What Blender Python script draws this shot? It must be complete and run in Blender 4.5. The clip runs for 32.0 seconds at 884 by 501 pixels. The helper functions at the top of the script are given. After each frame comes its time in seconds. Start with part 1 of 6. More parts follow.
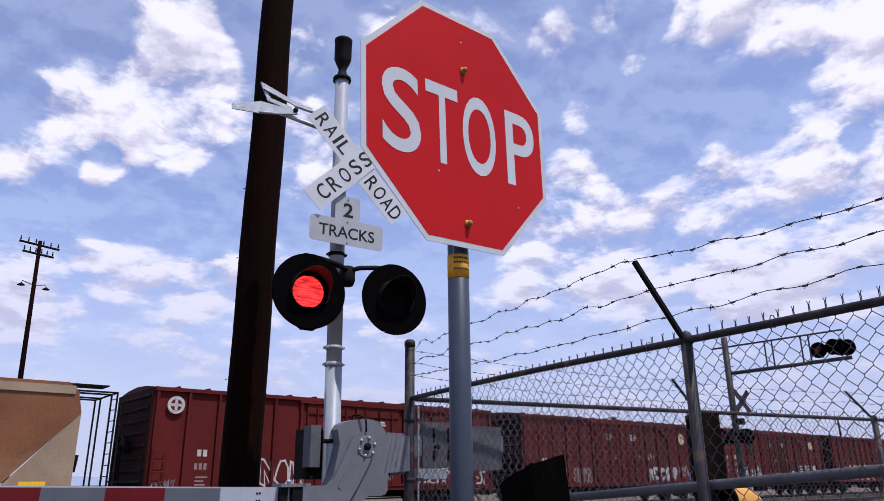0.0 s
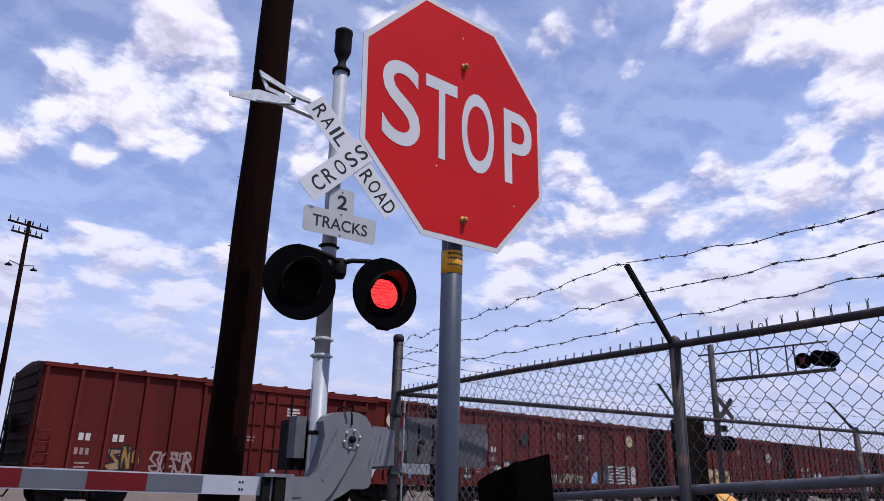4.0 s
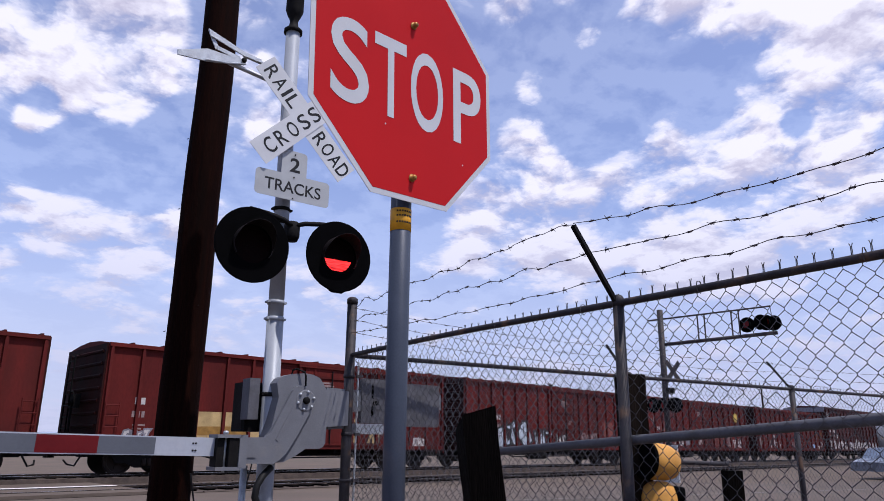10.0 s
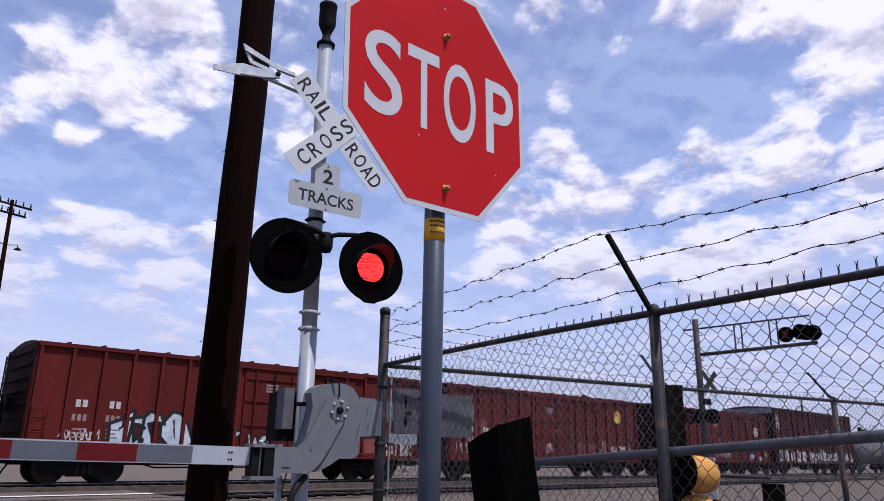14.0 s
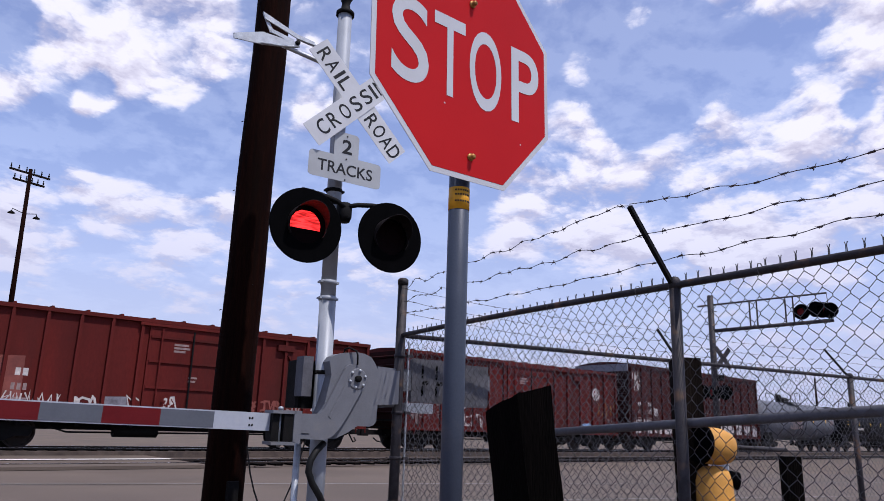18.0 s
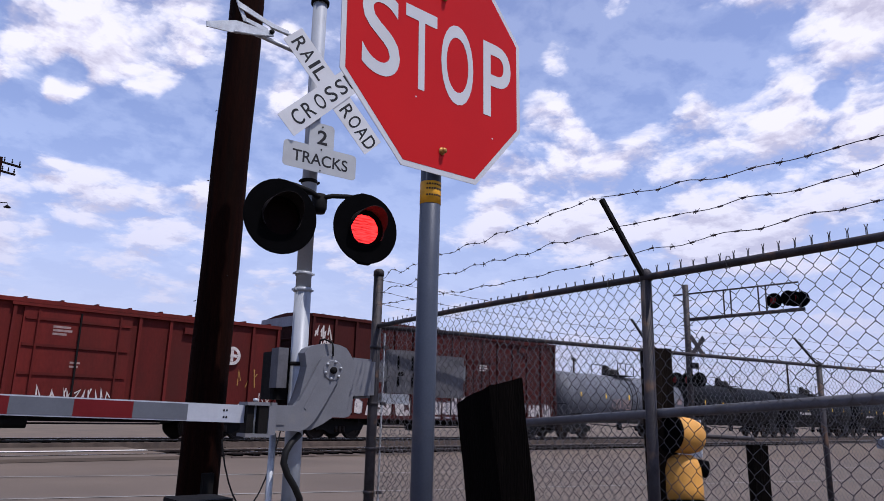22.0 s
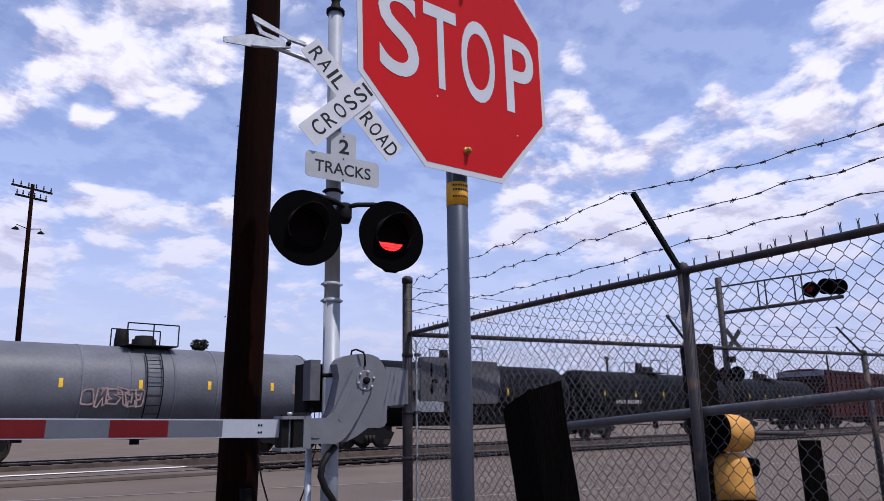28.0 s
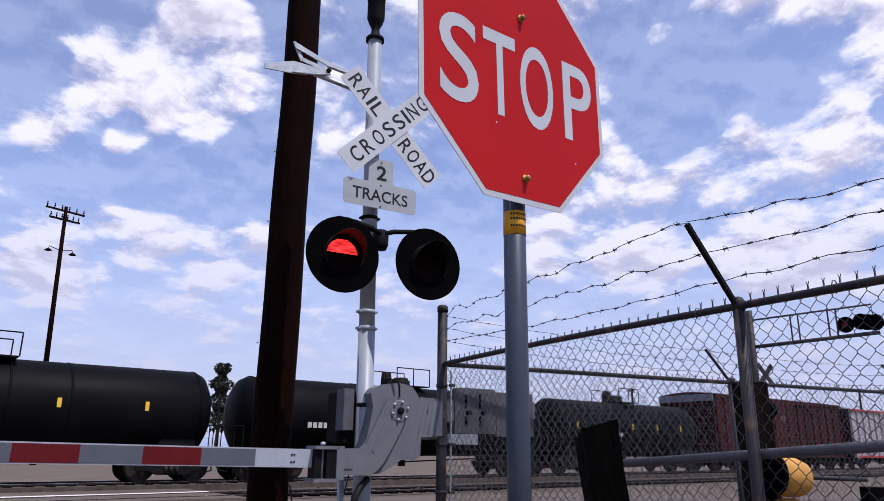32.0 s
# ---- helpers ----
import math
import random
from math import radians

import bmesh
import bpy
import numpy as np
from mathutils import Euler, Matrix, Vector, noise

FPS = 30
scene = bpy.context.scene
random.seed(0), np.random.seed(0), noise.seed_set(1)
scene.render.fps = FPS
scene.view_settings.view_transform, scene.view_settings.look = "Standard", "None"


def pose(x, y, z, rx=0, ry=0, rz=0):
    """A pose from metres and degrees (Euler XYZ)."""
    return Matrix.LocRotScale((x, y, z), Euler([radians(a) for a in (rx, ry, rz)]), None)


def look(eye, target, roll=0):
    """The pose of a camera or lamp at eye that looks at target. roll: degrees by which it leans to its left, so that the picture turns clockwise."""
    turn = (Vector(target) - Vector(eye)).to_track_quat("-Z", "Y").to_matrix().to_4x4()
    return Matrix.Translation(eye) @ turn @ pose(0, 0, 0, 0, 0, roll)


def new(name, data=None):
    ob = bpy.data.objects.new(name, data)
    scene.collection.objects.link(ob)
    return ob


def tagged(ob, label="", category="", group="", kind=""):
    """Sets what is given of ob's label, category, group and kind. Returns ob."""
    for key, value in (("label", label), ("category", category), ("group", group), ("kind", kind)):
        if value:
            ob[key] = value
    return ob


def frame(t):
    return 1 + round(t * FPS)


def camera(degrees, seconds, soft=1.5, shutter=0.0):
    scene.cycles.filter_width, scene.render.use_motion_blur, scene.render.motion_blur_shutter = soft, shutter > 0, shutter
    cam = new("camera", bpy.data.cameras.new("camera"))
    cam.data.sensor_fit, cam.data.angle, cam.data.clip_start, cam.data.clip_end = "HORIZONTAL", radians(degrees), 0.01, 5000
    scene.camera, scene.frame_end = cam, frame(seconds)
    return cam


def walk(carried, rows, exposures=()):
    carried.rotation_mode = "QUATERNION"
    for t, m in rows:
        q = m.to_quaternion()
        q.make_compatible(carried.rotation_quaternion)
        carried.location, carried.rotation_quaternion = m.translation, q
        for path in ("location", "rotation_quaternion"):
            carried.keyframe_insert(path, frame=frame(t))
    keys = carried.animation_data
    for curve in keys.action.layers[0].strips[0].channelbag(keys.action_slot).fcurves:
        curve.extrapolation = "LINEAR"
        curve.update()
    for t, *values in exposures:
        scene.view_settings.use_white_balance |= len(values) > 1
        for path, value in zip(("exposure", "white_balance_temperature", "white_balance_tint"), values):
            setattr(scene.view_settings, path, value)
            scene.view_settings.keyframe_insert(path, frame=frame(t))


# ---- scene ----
cam = camera(64.0, 32.0, 0.75)
PATH = [
    (0, (-1.611, -1.797, 1.405), (-0.396, -0.334, 2.026), -0.5),
    (0.5, (-1.605, -1.804, 1.413), (-0.384, -0.364, 2.072), 0.4),
    (1, (-1.607, -1.808, 1.409), (-0.358, -0.37, 2.02), 1.0),
    (1.5, (-1.604, -1.803, 1.414), (-0.375, -0.352, 2.036), 1.3),
    (2, (-1.599, -1.803, 1.414), (-0.376, -0.349, 2.038), 1.4),
    (2.5, (-1.591, -1.803, 1.412), (-0.342, -0.37, 2.034), 2.3),
    (3, (-1.589, -1.799, 1.411), (-0.331, -0.378, 2.043), 1.8),
    (3.5, (-1.601, -1.79, 1.407), (-0.362, -0.349, 2.029), 1.5),
    (5.5, (-1.651, -1.801, 1.383), (-0.418, -0.346, 1.984), 1.6),
    (6, (-1.648, -1.808, 1.386), (-0.429, -0.342, 1.989), 1.0),
    (6.5, (-1.639, -1.79, 1.393), (-0.456, -0.289, 1.984), 1.2),
    (7, (-1.629, -1.777, 1.4), (-0.461, -0.264, 1.989), 0.3),
    (7.5, (-1.647, -1.818, 1.369), (-0.428, -0.34, 1.944), 1.1),
    (8, (-1.631, -1.81, 1.36), (-0.369, -0.364, 1.923), 1.2),
    (8.5, (-1.629, -1.823, 1.373), (-0.356, -0.403, 1.974), -0.0),
    (9, (-1.634, -1.843, 1.367), (-0.323, -0.451, 1.952), 0.2),
    (9.5, (-1.63, -1.838, 1.35), (-0.322, -0.429, 1.902), 0.6),
    (10, (-1.621, -1.839, 1.348), (-0.277, -0.454, 1.876), 0.6),
    (10.5, (-1.605, -1.831, 1.361), (-0.243, -0.464, 1.886), 0.9),
    (11, (-1.598, -1.829, 1.367), (-0.222, -0.48, 1.903), 0.7),
    (11.5, (-1.607, -1.826, 1.361), (-0.23, -0.47, 1.875), 1.6),
    (12, (-1.601, -1.818, 1.357), (-0.225, -0.46, 1.866), 1.7),
    (12.5, (-1.608, -1.828, 1.348), (-0.234, -0.464, 1.848), 2.0),
    (13, (-1.593, -1.823, 1.348), (-0.232, -0.45, 1.857), 1.8),
    (13.5, (-1.608, -1.832, 1.344), (-0.3, -0.419, 1.885), 0.1),
    (14, (-1.63, -1.834, 1.349), (-0.356, -0.395, 1.902), 1.0),
    (14.5, (-1.652, -1.826, 1.352), (-0.419, -0.352, 1.905), 1.8),
    (16.5, (-1.686, -1.854, 1.339), (-0.45, -0.365, 1.844), 0.5),
    (17, (-1.701, -1.851, 1.333), (-0.435, -0.386, 1.835), 1.3),
    (17.5, (-1.68, -1.833, 1.336), (-0.411, -0.371, 1.836), 2.7),
    (18, (-1.663, -1.813, 1.327), (-0.404, -0.335, 1.807), 1.9),
    (18.5, (-1.644, -1.807, 1.321), (-0.408, -0.312, 1.807), 1.2),
    (19, (-1.615, -1.81, 1.33), (-0.4, -0.296, 1.813), 0.6),
    (19.5, (-1.641, -1.855, 1.338), (-0.384, -0.377, 1.822), 2.2),
    (20, (-1.623, -1.882, 1.361), (-0.325, -0.446, 1.865), 1.4),
    (20.5, (-1.615, -1.878, 1.37), (-0.302, -0.453, 1.867), 1.6),
    (21, (-1.61, -1.859, 1.373), (-0.281, -0.443, 1.853), 1.9),
    (21.5, (-1.629, -1.85, 1.36), (-0.305, -0.424, 1.821), 2.2),
    (22, (-1.65, -1.839, 1.343), (-0.341, -0.396, 1.795), 1.5),
    (22.5, (-1.672, -1.842, 1.34), (-0.35, -0.421, 1.824), 1.8),
    (23, (-1.648, -1.818, 1.333), (-0.313, -0.397, 1.778), 2.3),
    (23.5, (-1.636, -1.817, 1.321), (-0.332, -0.367, 1.766), 2.0),
    (24, (-1.641, -1.798, 1.318), (-0.377, -0.312, 1.76), 1.7),
    (24.5, (-1.631, -1.795, 1.324), (-0.383, -0.299, 1.779), 1.0),
    (25, (-1.633, -1.794, 1.316), (-0.399, -0.288, 1.774), -0.1),
    (25.5, (-1.623, -1.795, 1.304), (-0.357, -0.307, 1.732), 0.4),
    (27.5, (-1.61, -1.789, 1.378), (-0.398, -0.278, 1.876), 0.7),
    (28, (-1.605, -1.771, 1.355), (-0.354, -0.281, 1.821), -0.8),
    (28.5, (-1.575, -1.681, 1.379), (-0.382, -0.175, 1.934), 2.0),
    (29, (-1.58, -1.65, 1.401), (-0.417, -0.135, 1.996), 2.2),
    (29.5, (-1.585, -1.668, 1.407), (-0.42, -0.166, 2.029), 2.3),
    (30, (-1.593, -1.678, 1.402), (-0.419, -0.181, 2.018), 2.8),
    (30.5, (-1.601, -1.67, 1.398), (-0.417, -0.175, 2.0), 1.2),
    (31, (-1.604, -1.63, 1.397), (-0.445, -0.102, 1.964), 1.0),
    (31.5, (-1.612, -1.62, 1.397), (-0.458, -0.085, 1.957), 0.5),
    (32, (-1.644, -1.639, 1.384), (-0.457, -0.123, 1.925), 0.6),
]
walk(cam, [(t, look(eye, target, roll)) for t, eye, target, roll in PATH], [(0, 0.0, 5850, 16), (32, 0.0, 5850, 16)])

# ---- light ----
SUN = Vector((0.09, -0.44, 0.893)).normalized()
sun = new("sun", bpy.data.lights.new("sun", "SUN"))
sun.data.energy, sun.data.angle, sun.data.color = 4.3, radians(0.55), (1.0, 0.91, 0.79)
sun.matrix_world = look((0, 0, 60), Vector((0, 0, 60)) - SUN)
world = bpy.data.worlds.new("daylight")
scene.world = world
world.use_nodes = True


# the heaps of cloud and the clear gaps of this sky: bearing, height and half-width in degrees
HEAPS = ((14.9, 30.2, 4.6), (18.1, 32.6, 3.2), (9.2, 27.6, 4.2), (15.0, 26.0, 4.0), (20.0, 28.5, 3.2), (18.5, 25.3, 2.4), (6.4, 21.5, 1.8), (12.0, 21.3, 1.6), (13.4, 15.4, 3.6), (18.6, 14.6, 3.8), (9.0, 13.2, 3.8), (22.6, 15.0, 3.0),
         (26.5, 33.4, 2.4), (27.5, 28.5, 2.0), (29.5, 24.5, 2.2), (34.4, 36.0, 2.5), (50.3, 34.3, 2.0), (55.5, 35.0, 1.6), (57.0, 31.8, 1.3), (52.0, 28.3, 1.7), (62.2, 32.8, 2.6), (66.5, 35.5, 4.4), (69.0, 32.0, 5.4), (74.3, 32.1, 6.0), (71.5, 28.2, 5.2), (76.0, 27.0, 5.6), (72.0, 37.0, 5.0),
         (75.5, 23.4, 2.6), (51.0, 23.6, 2.4), (53.5, 21.3, 2.2), (58.5, 20.3, 2.6), (62.5, 22.2, 3.6), (66.5, 22.4, 3.8), (70.5, 21.0, 4.2), (74.0, 18.0, 4.2), (48.1, 17.3, 4.4), (55.0, 16.2, 4.0), (63.2, 15.0, 4.4), (70.0, 15.0, 4.0))
GAPS = ((22.1, 35.5, 2.3), (10.4, 32.4, 2.4), (6.5, 30.5, 2.0), (17.0, 20.6, 3.6), (10.0, 18.6, 2.4), (22.0, 22.8, 2.6), (24.5, 20.4, 2.2), (13.6, 19.4, 2.2), (20.5, 18.6, 2.0), (60.2, 27.6, 4.0), (56.0, 27.6, 2.8), (65.5, 26.0, 2.4), (53.4, 31.6, 1.6), (57.0, 24.0, 2.3),
        (58.5, 34.8, 1.8), (61.0, 30.3, 2.0), (12.1, 23.4, 1.2), (72.7, 22.9, 1.0), (28.6, 19.6, 2.4), (49.2, 29.8, 1.6))


def build_sky(tree):
    """A clear Nishita sky with broken cumulus: noise on a flat layer overhead."""
    n, l = tree.nodes, tree.links
    n.clear()
    out, bg = n.new("ShaderNodeOutputWorld"), n.new("ShaderNodeBackground")
    sky = n.new("ShaderNodeTexSky")
    sky.sky_type, sky.sun_disc = "NISHITA", False
    sky.sun_elevation, sky.sun_rotation = math.asin(SUN.z), math.atan2(SUN.x, SUN.y)
    sky.altitude, sky.air_density, sky.dust_density, sky.ozone_density = 100, 1.0, 0.6, 1.6
    co, sep = n.new("ShaderNodeTexCoord"), n.new("ShaderNodeSeparateXYZ")
    l.new(co.outputs["Generated"], sep.inputs[0])

    def m(op, a, b=None, c=None):
        q = n.new("ShaderNodeMath")
        q.operation = op
        for i, v in enumerate((a, b, c)):
            if v is None:
                continue
            if isinstance(v, (int, float)):
                q.inputs[i].default_value = v
            else:
                l.new(v, q.inputs[i])
        return q.outputs[0]

    zz = m("ADD", m("MAXIMUM", sep.outputs[2], 0.0), 0.22)
    flat = n.new("ShaderNodeCombineXYZ")
    l.new(m("DIVIDE", sep.outputs[0], zz), flat.inputs[0])
    l.new(m("DIVIDE", sep.outputs[1], zz), flat.inputs[1])
    flat.inputs[2].default_value = 3.1

    def noise_of(scale, detail, rough, warp=0.0):
        q = n.new("ShaderNodeTexNoise")
        q.inputs["Scale"].default_value, q.inputs["Detail"].default_value = scale, detail
        q.inputs["Roughness"].default_value, q.inputs["Distortion"].default_value = rough, warp
        l.new(flat.outputs[0], q.inputs["Vector"])
        return q.outputs["Fac"]

    big = noise_of(2.6, 3, 0.5)

    def puffs(shrink):
        """Rounded heaps of cloud; shrink looks a little nearer the zenith."""
        v = n.new("ShaderNodeVectorMath")
        v.operation = "MULTIPLY"
        l.new(flat.outputs[0], v.inputs[0])
        v.inputs[1].default_value = (shrink, shrink, 1.0)
        cell, fine = n.new("ShaderNodeTexVoronoi"), n.new("ShaderNodeTexNoise")
        cell.feature = "SMOOTH_F1"
        for key, value in (("Scale", 4.6), ("Detail", 4.0), ("Roughness", 0.55), ("Lacunarity", 2.2), ("Smoothness", 0.6)):
            cell.inputs[key].default_value = value
        for key, value in (("Scale", 5.0), ("Detail", 9.0), ("Roughness", 0.56), ("Distortion", 0.1)):
            fine.inputs[key].default_value = value
        warp = n.new("ShaderNodeVectorMath")
        warp.operation = "MULTIPLY_ADD"
        l.new(v.outputs[0], fine.inputs["Vector"])
        l.new(fine.outputs["Color"], warp.inputs[0])
        warp.inputs[1].default_value = (0.2, 0.2, 0.2)
        l.new(v.outputs[0], warp.inputs[2])
        l.new(warp.outputs[0], cell.inputs["Vector"])
        return m("ADD", m("MULTIPLY", fine.outputs["Fac"], 0.62), m("MULTIPLY", m("SUBTRACT", 1.0, cell.outputs["Distance"]), 0.32))

    here, above = puffs(1.0), puffs(0.955)

    def spots(places):
        total = None
        for bearing, height, half in places:
            way = Vector((math.sin(radians(bearing)) * math.cos(radians(height)), math.cos(radians(bearing)) * math.cos(radians(height)), math.sin(radians(height))))
            dot, soft = n.new("ShaderNodeVectorMath"), n.new("ShaderNodeMapRange")
            dot.operation = "DOT_PRODUCT"
            l.new(co.outputs["Generated"], dot.inputs[0])
            dot.inputs[1].default_value = way
            soft.interpolation_type = "SMOOTHSTEP"
            soft.inputs["From Min"].default_value, soft.inputs["From Max"].default_value = math.cos(radians(half * 1.3)), math.cos(radians(half * 0.3))
            l.new(dot.outputs["Value"], soft.inputs["Value"])
            total = soft.outputs[0] if total is None else m("ADD", total, soft.outputs[0])
        return m("MINIMUM", total, 1.0)

    density = m("ADD", m("MULTIPLY", big, 0.30), m("MULTIPLY", here, 0.66))
    density = m("ADD", density, m("MULTIPLY", m("SUBTRACT", spots(HEAPS), spots(GAPS)), 0.125))
    low = m("MULTIPLY", m("SUBTRACT", 0.30, m("MINIMUM", m("MAXIMUM", sep.outputs[2], 0.0), 0.30)), 0.30)
    density = m("ADD", density, low)
    ramp = n.new("ShaderNodeMapRange")
    ramp.interpolation_type = "SMOOTHSTEP"
    ramp.inputs["From Min"].default_value, ramp.inputs["From Max"].default_value = 0.392, 0.515
    ramp.inputs["To Min"].default_value = 0.25
    l.new(density, ramp.inputs["Value"])
    core = n.new("ShaderNodeMapRange")
    core.inputs["From Min"].default_value, core.inputs["From Max"].default_value = -0.10, 0.05
    l.new(m("SUBTRACT", here, above), core.inputs["Value"])
    scaled = n.new("ShaderNodeMix")
    scaled.data_type, scaled.blend_type = "RGBA", "MULTIPLY"
    scaled.inputs["Factor"].default_value = 1.0
    l.new(sky.outputs[0], scaled.inputs["A"])
    scaled.inputs["B"].default_value = (SKY * 0.93, SKY * 0.97, SKY * 1.13, 1)
    cloud = n.new("ShaderNodeMix")
    cloud.data_type = "RGBA"
    cloud.inputs["A"].default_value = (CLOUD * 0.65, CLOUD * 0.61, CLOUD * 0.71, 1)
    cloud.inputs["B"].default_value = (CLOUD * 1.05, CLOUD * 1.0, CLOUD * 1.03, 1)
    l.new(core.outputs[0], cloud.inputs["Factor"])
    mix = n.new("ShaderNodeMix")
    mix.data_type = "RGBA"
    l.new(ramp.outputs[0], mix.inputs["Factor"])
    l.new(scaled.outputs["Result"], mix.inputs["A"])
    l.new(cloud.outputs["Result"], mix.inputs["B"])
    # pale haze towards the horizon
    haze = n.new("ShaderNodeMix")
    haze.data_type = "RGBA"
    veil = n.new("ShaderNodeMapRange")
    veil.interpolation_type = "SMOOTHSTEP"
    veil.inputs["From Min"].default_value, veil.inputs["From Max"].default_value = 0.40, 0.04
    veil.inputs["To Max"].default_value = 0.86
    l.new(sep.outputs[2], veil.inputs["Value"])
    l.new(veil.outputs[0], haze.inputs["Factor"])
    l.new(mix.outputs["Result"], haze.inputs["A"])
    haze.inputs["B"].default_value = (CLOUD * 0.60, CLOUD * 0.62, CLOUD * 0.78, 1)
    l.new(haze.outputs["Result"], bg.inputs["Color"])
    bg.inputs["Strength"].default_value = 1.0
    l.new(bg.outputs[0], out.inputs[0])


SKY, CLOUD = 0.15, 0.94
build_sky(world.node_tree)

# ---- materials ----
def material(name, color, rough=0.6, metal=0.0, vary=0.25, scale=6.0, grain=60.0, bump=0.15, dirt=None, dirt_amount=0.0,
             stretch=(1, 1, 1), coord="Object", per_object=0.0, spec=0.22, emit=None, emit_strength=0.0):
    """A painted, rusty or mineral surface: base colour with coarse and fine variation, dirt patches, bump."""
    mat = bpy.data.materials.new(name)
    mat.use_nodes = True
    n, l = mat.node_tree.nodes, mat.node_tree.links
    b = n["Principled BSDF"]
    b.inputs["Metallic"].default_value = metal
    b.inputs["Specular IOR Level"].default_value = spec
    co, mp = n.new("ShaderNodeTexCoord"), n.new("ShaderNodeMapping")
    mp.inputs["Scale"].default_value = stretch
    l.new(co.outputs[coord], mp.inputs["Vector"])

    def tex(s, detail):
        q = n.new("ShaderNodeTexNoise")
        q.inputs["Scale"].default_value, q.inputs["Detail"].default_value = s, detail
        l.new(mp.outputs[0], q.inputs["Vector"])
        return q.outputs["Fac"]

    coarse, fine = tex(scale, 5), tex(grain, 3)
    ramp = n.new("ShaderNodeMapRange")
    ramp.inputs["From Min"].default_value, ramp.inputs["From Max"].default_value = 0.3, 0.7
    ramp.inputs["To Min"].default_value, ramp.inputs["To Max"].default_value = 1 - vary, 1 + vary
    l.new(coarse, ramp.inputs["Value"])
    fr = n.new("ShaderNodeMapRange")
    fr.inputs["From Min"].default_value, fr.inputs["From Max"].default_value = 0.3, 0.7
    fr.inputs["To Min"].default_value, fr.inputs["To Max"].default_value = 1 - vary * 0.5, 1 + vary * 0.5
    l.new(fine, fr.inputs["Value"])
    mul = n.new("ShaderNodeMath")
    mul.operation = "MULTIPLY"
    l.new(ramp.outputs[0], mul.inputs[0])
    l.new(fr.outputs[0], mul.inputs[1])
    value = mul.outputs[0]
    if per_object:
        oi, orr, om = n.new("ShaderNodeObjectInfo"), n.new("ShaderNodeMapRange"), n.new("ShaderNodeMath")
        orr.inputs["To Min"].default_value, orr.inputs["To Max"].default_value = 1 - per_object, 1 + per_object
        om.operation = "MULTIPLY"
        l.new(oi.outputs["Random"], orr.inputs["Value"])
        l.new(value, om.inputs[0])
        l.new(orr.outputs[0], om.inputs[1])
        value = om.outputs[0]
    base = n.new("ShaderNodeVectorMath")
    base.operation = "SCALE"
    base.inputs[0].default_value = color
    l.new(value, base.inputs["Scale"])
    result = base.outputs[0]
    if dirt:
        patch, dm, mix = tex(scale * 0.45, 7), n.new("ShaderNodeMapRange"), n.new("ShaderNodeMix")
        dm.inputs["From Min"].default_value, dm.inputs["From Max"].default_value = 0.62 - 0.2 * dirt_amount, 0.74 - 0.1 * dirt_amount
        dm.inputs["To Max"].default_value = min(1.0, 0.35 + dirt_amount)
        l.new(patch, dm.inputs["Value"])
        mix.data_type = "RGBA"
        l.new(dm.outputs[0], mix.inputs["Factor"])
        l.new(result, mix.inputs["A"])
        mix.inputs["B"].default_value = (*dirt, 1)
        result = mix.outputs["Result"]
    l.new(result, b.inputs["Base Color"])
    rr = n.new("ShaderNodeMapRange")
    rr.inputs["To Min"].default_value, rr.inputs["To Max"].default_value = max(0.05, rough - 0.15), min(1, rough + 0.15)
    l.new(coarse, rr.inputs["Value"])
    l.new(rr.outputs[0], b.inputs["Roughness"])
    if bump:
        bp = n.new("ShaderNodeBump")
        bp.inputs["Strength"].default_value, bp.inputs["Distance"].default_value = bump, 0.01
        l.new(fine, bp.inputs["Height"])
        l.new(bp.outputs[0], b.inputs["Normal"])
    if emit:
        b.inputs["Emission Color"].default_value = (*emit, 1)
        b.inputs["Emission Strength"].default_value = emit_strength
    return mat


SIGN_RED = material("sign_red", (0.43, 0.013, 0.014), 0.5, vary=0.05, scale=2.5, grain=300, bump=0.03, spec=0.06, dirt=(0.30, 0.009, 0.011), dirt_amount=0.1)
SIGN_WHITE = material("sign_white", (0.50, 0.51, 0.52), 0.4, vary=0.06, scale=5, grain=220, bump=0.03, dirt=(0.42, 0.41, 0.38), dirt_amount=0.1)
SIGN_GREY = material("dull_white_sign", (0.34, 0.355, 0.36), 0.45, vary=0.08, scale=5, grain=220, bump=0.03, dirt=(0.28, 0.28, 0.27), dirt_amount=0.15)
SIGN_BLACK = material("sign_black", (0.012, 0.012, 0.013), 0.5, vary=0.2, bump=0.03)
GALV = material("galvanised_steel", (0.36, 0.38, 0.40), 0.5, 0.55, vary=0.18, scale=14, grain=120, bump=0.1, dirt=(0.22, 0.2, 0.18), dirt_amount=0.15)
GALV_DARK = material("weathered_pipe", (0.034, 0.031, 0.034), 0.6, 0.2, vary=0.3, scale=18, grain=150, bump=0.2, dirt=(0.16, 0.09, 0.05), dirt_amount=0.25)
WIRE = material("fence_wire", (0.085, 0.082, 0.086), 0.5, 0.5, vary=0.25, scale=4, grain=40, bump=0)
BARB = material("rusty_barbed_wire", (0.075, 0.062, 0.058), 0.7, 0.3, vary=0.4, scale=9, grain=60, bump=0)
POST_BLUE = material("grey_sign_post", (0.05, 0.06, 0.082), 0.45, 0.1, vary=0.12, scale=6, grain=140, bump=0.08, dirt=(0.18, 0.16, 0.14), dirt_amount=0.1)
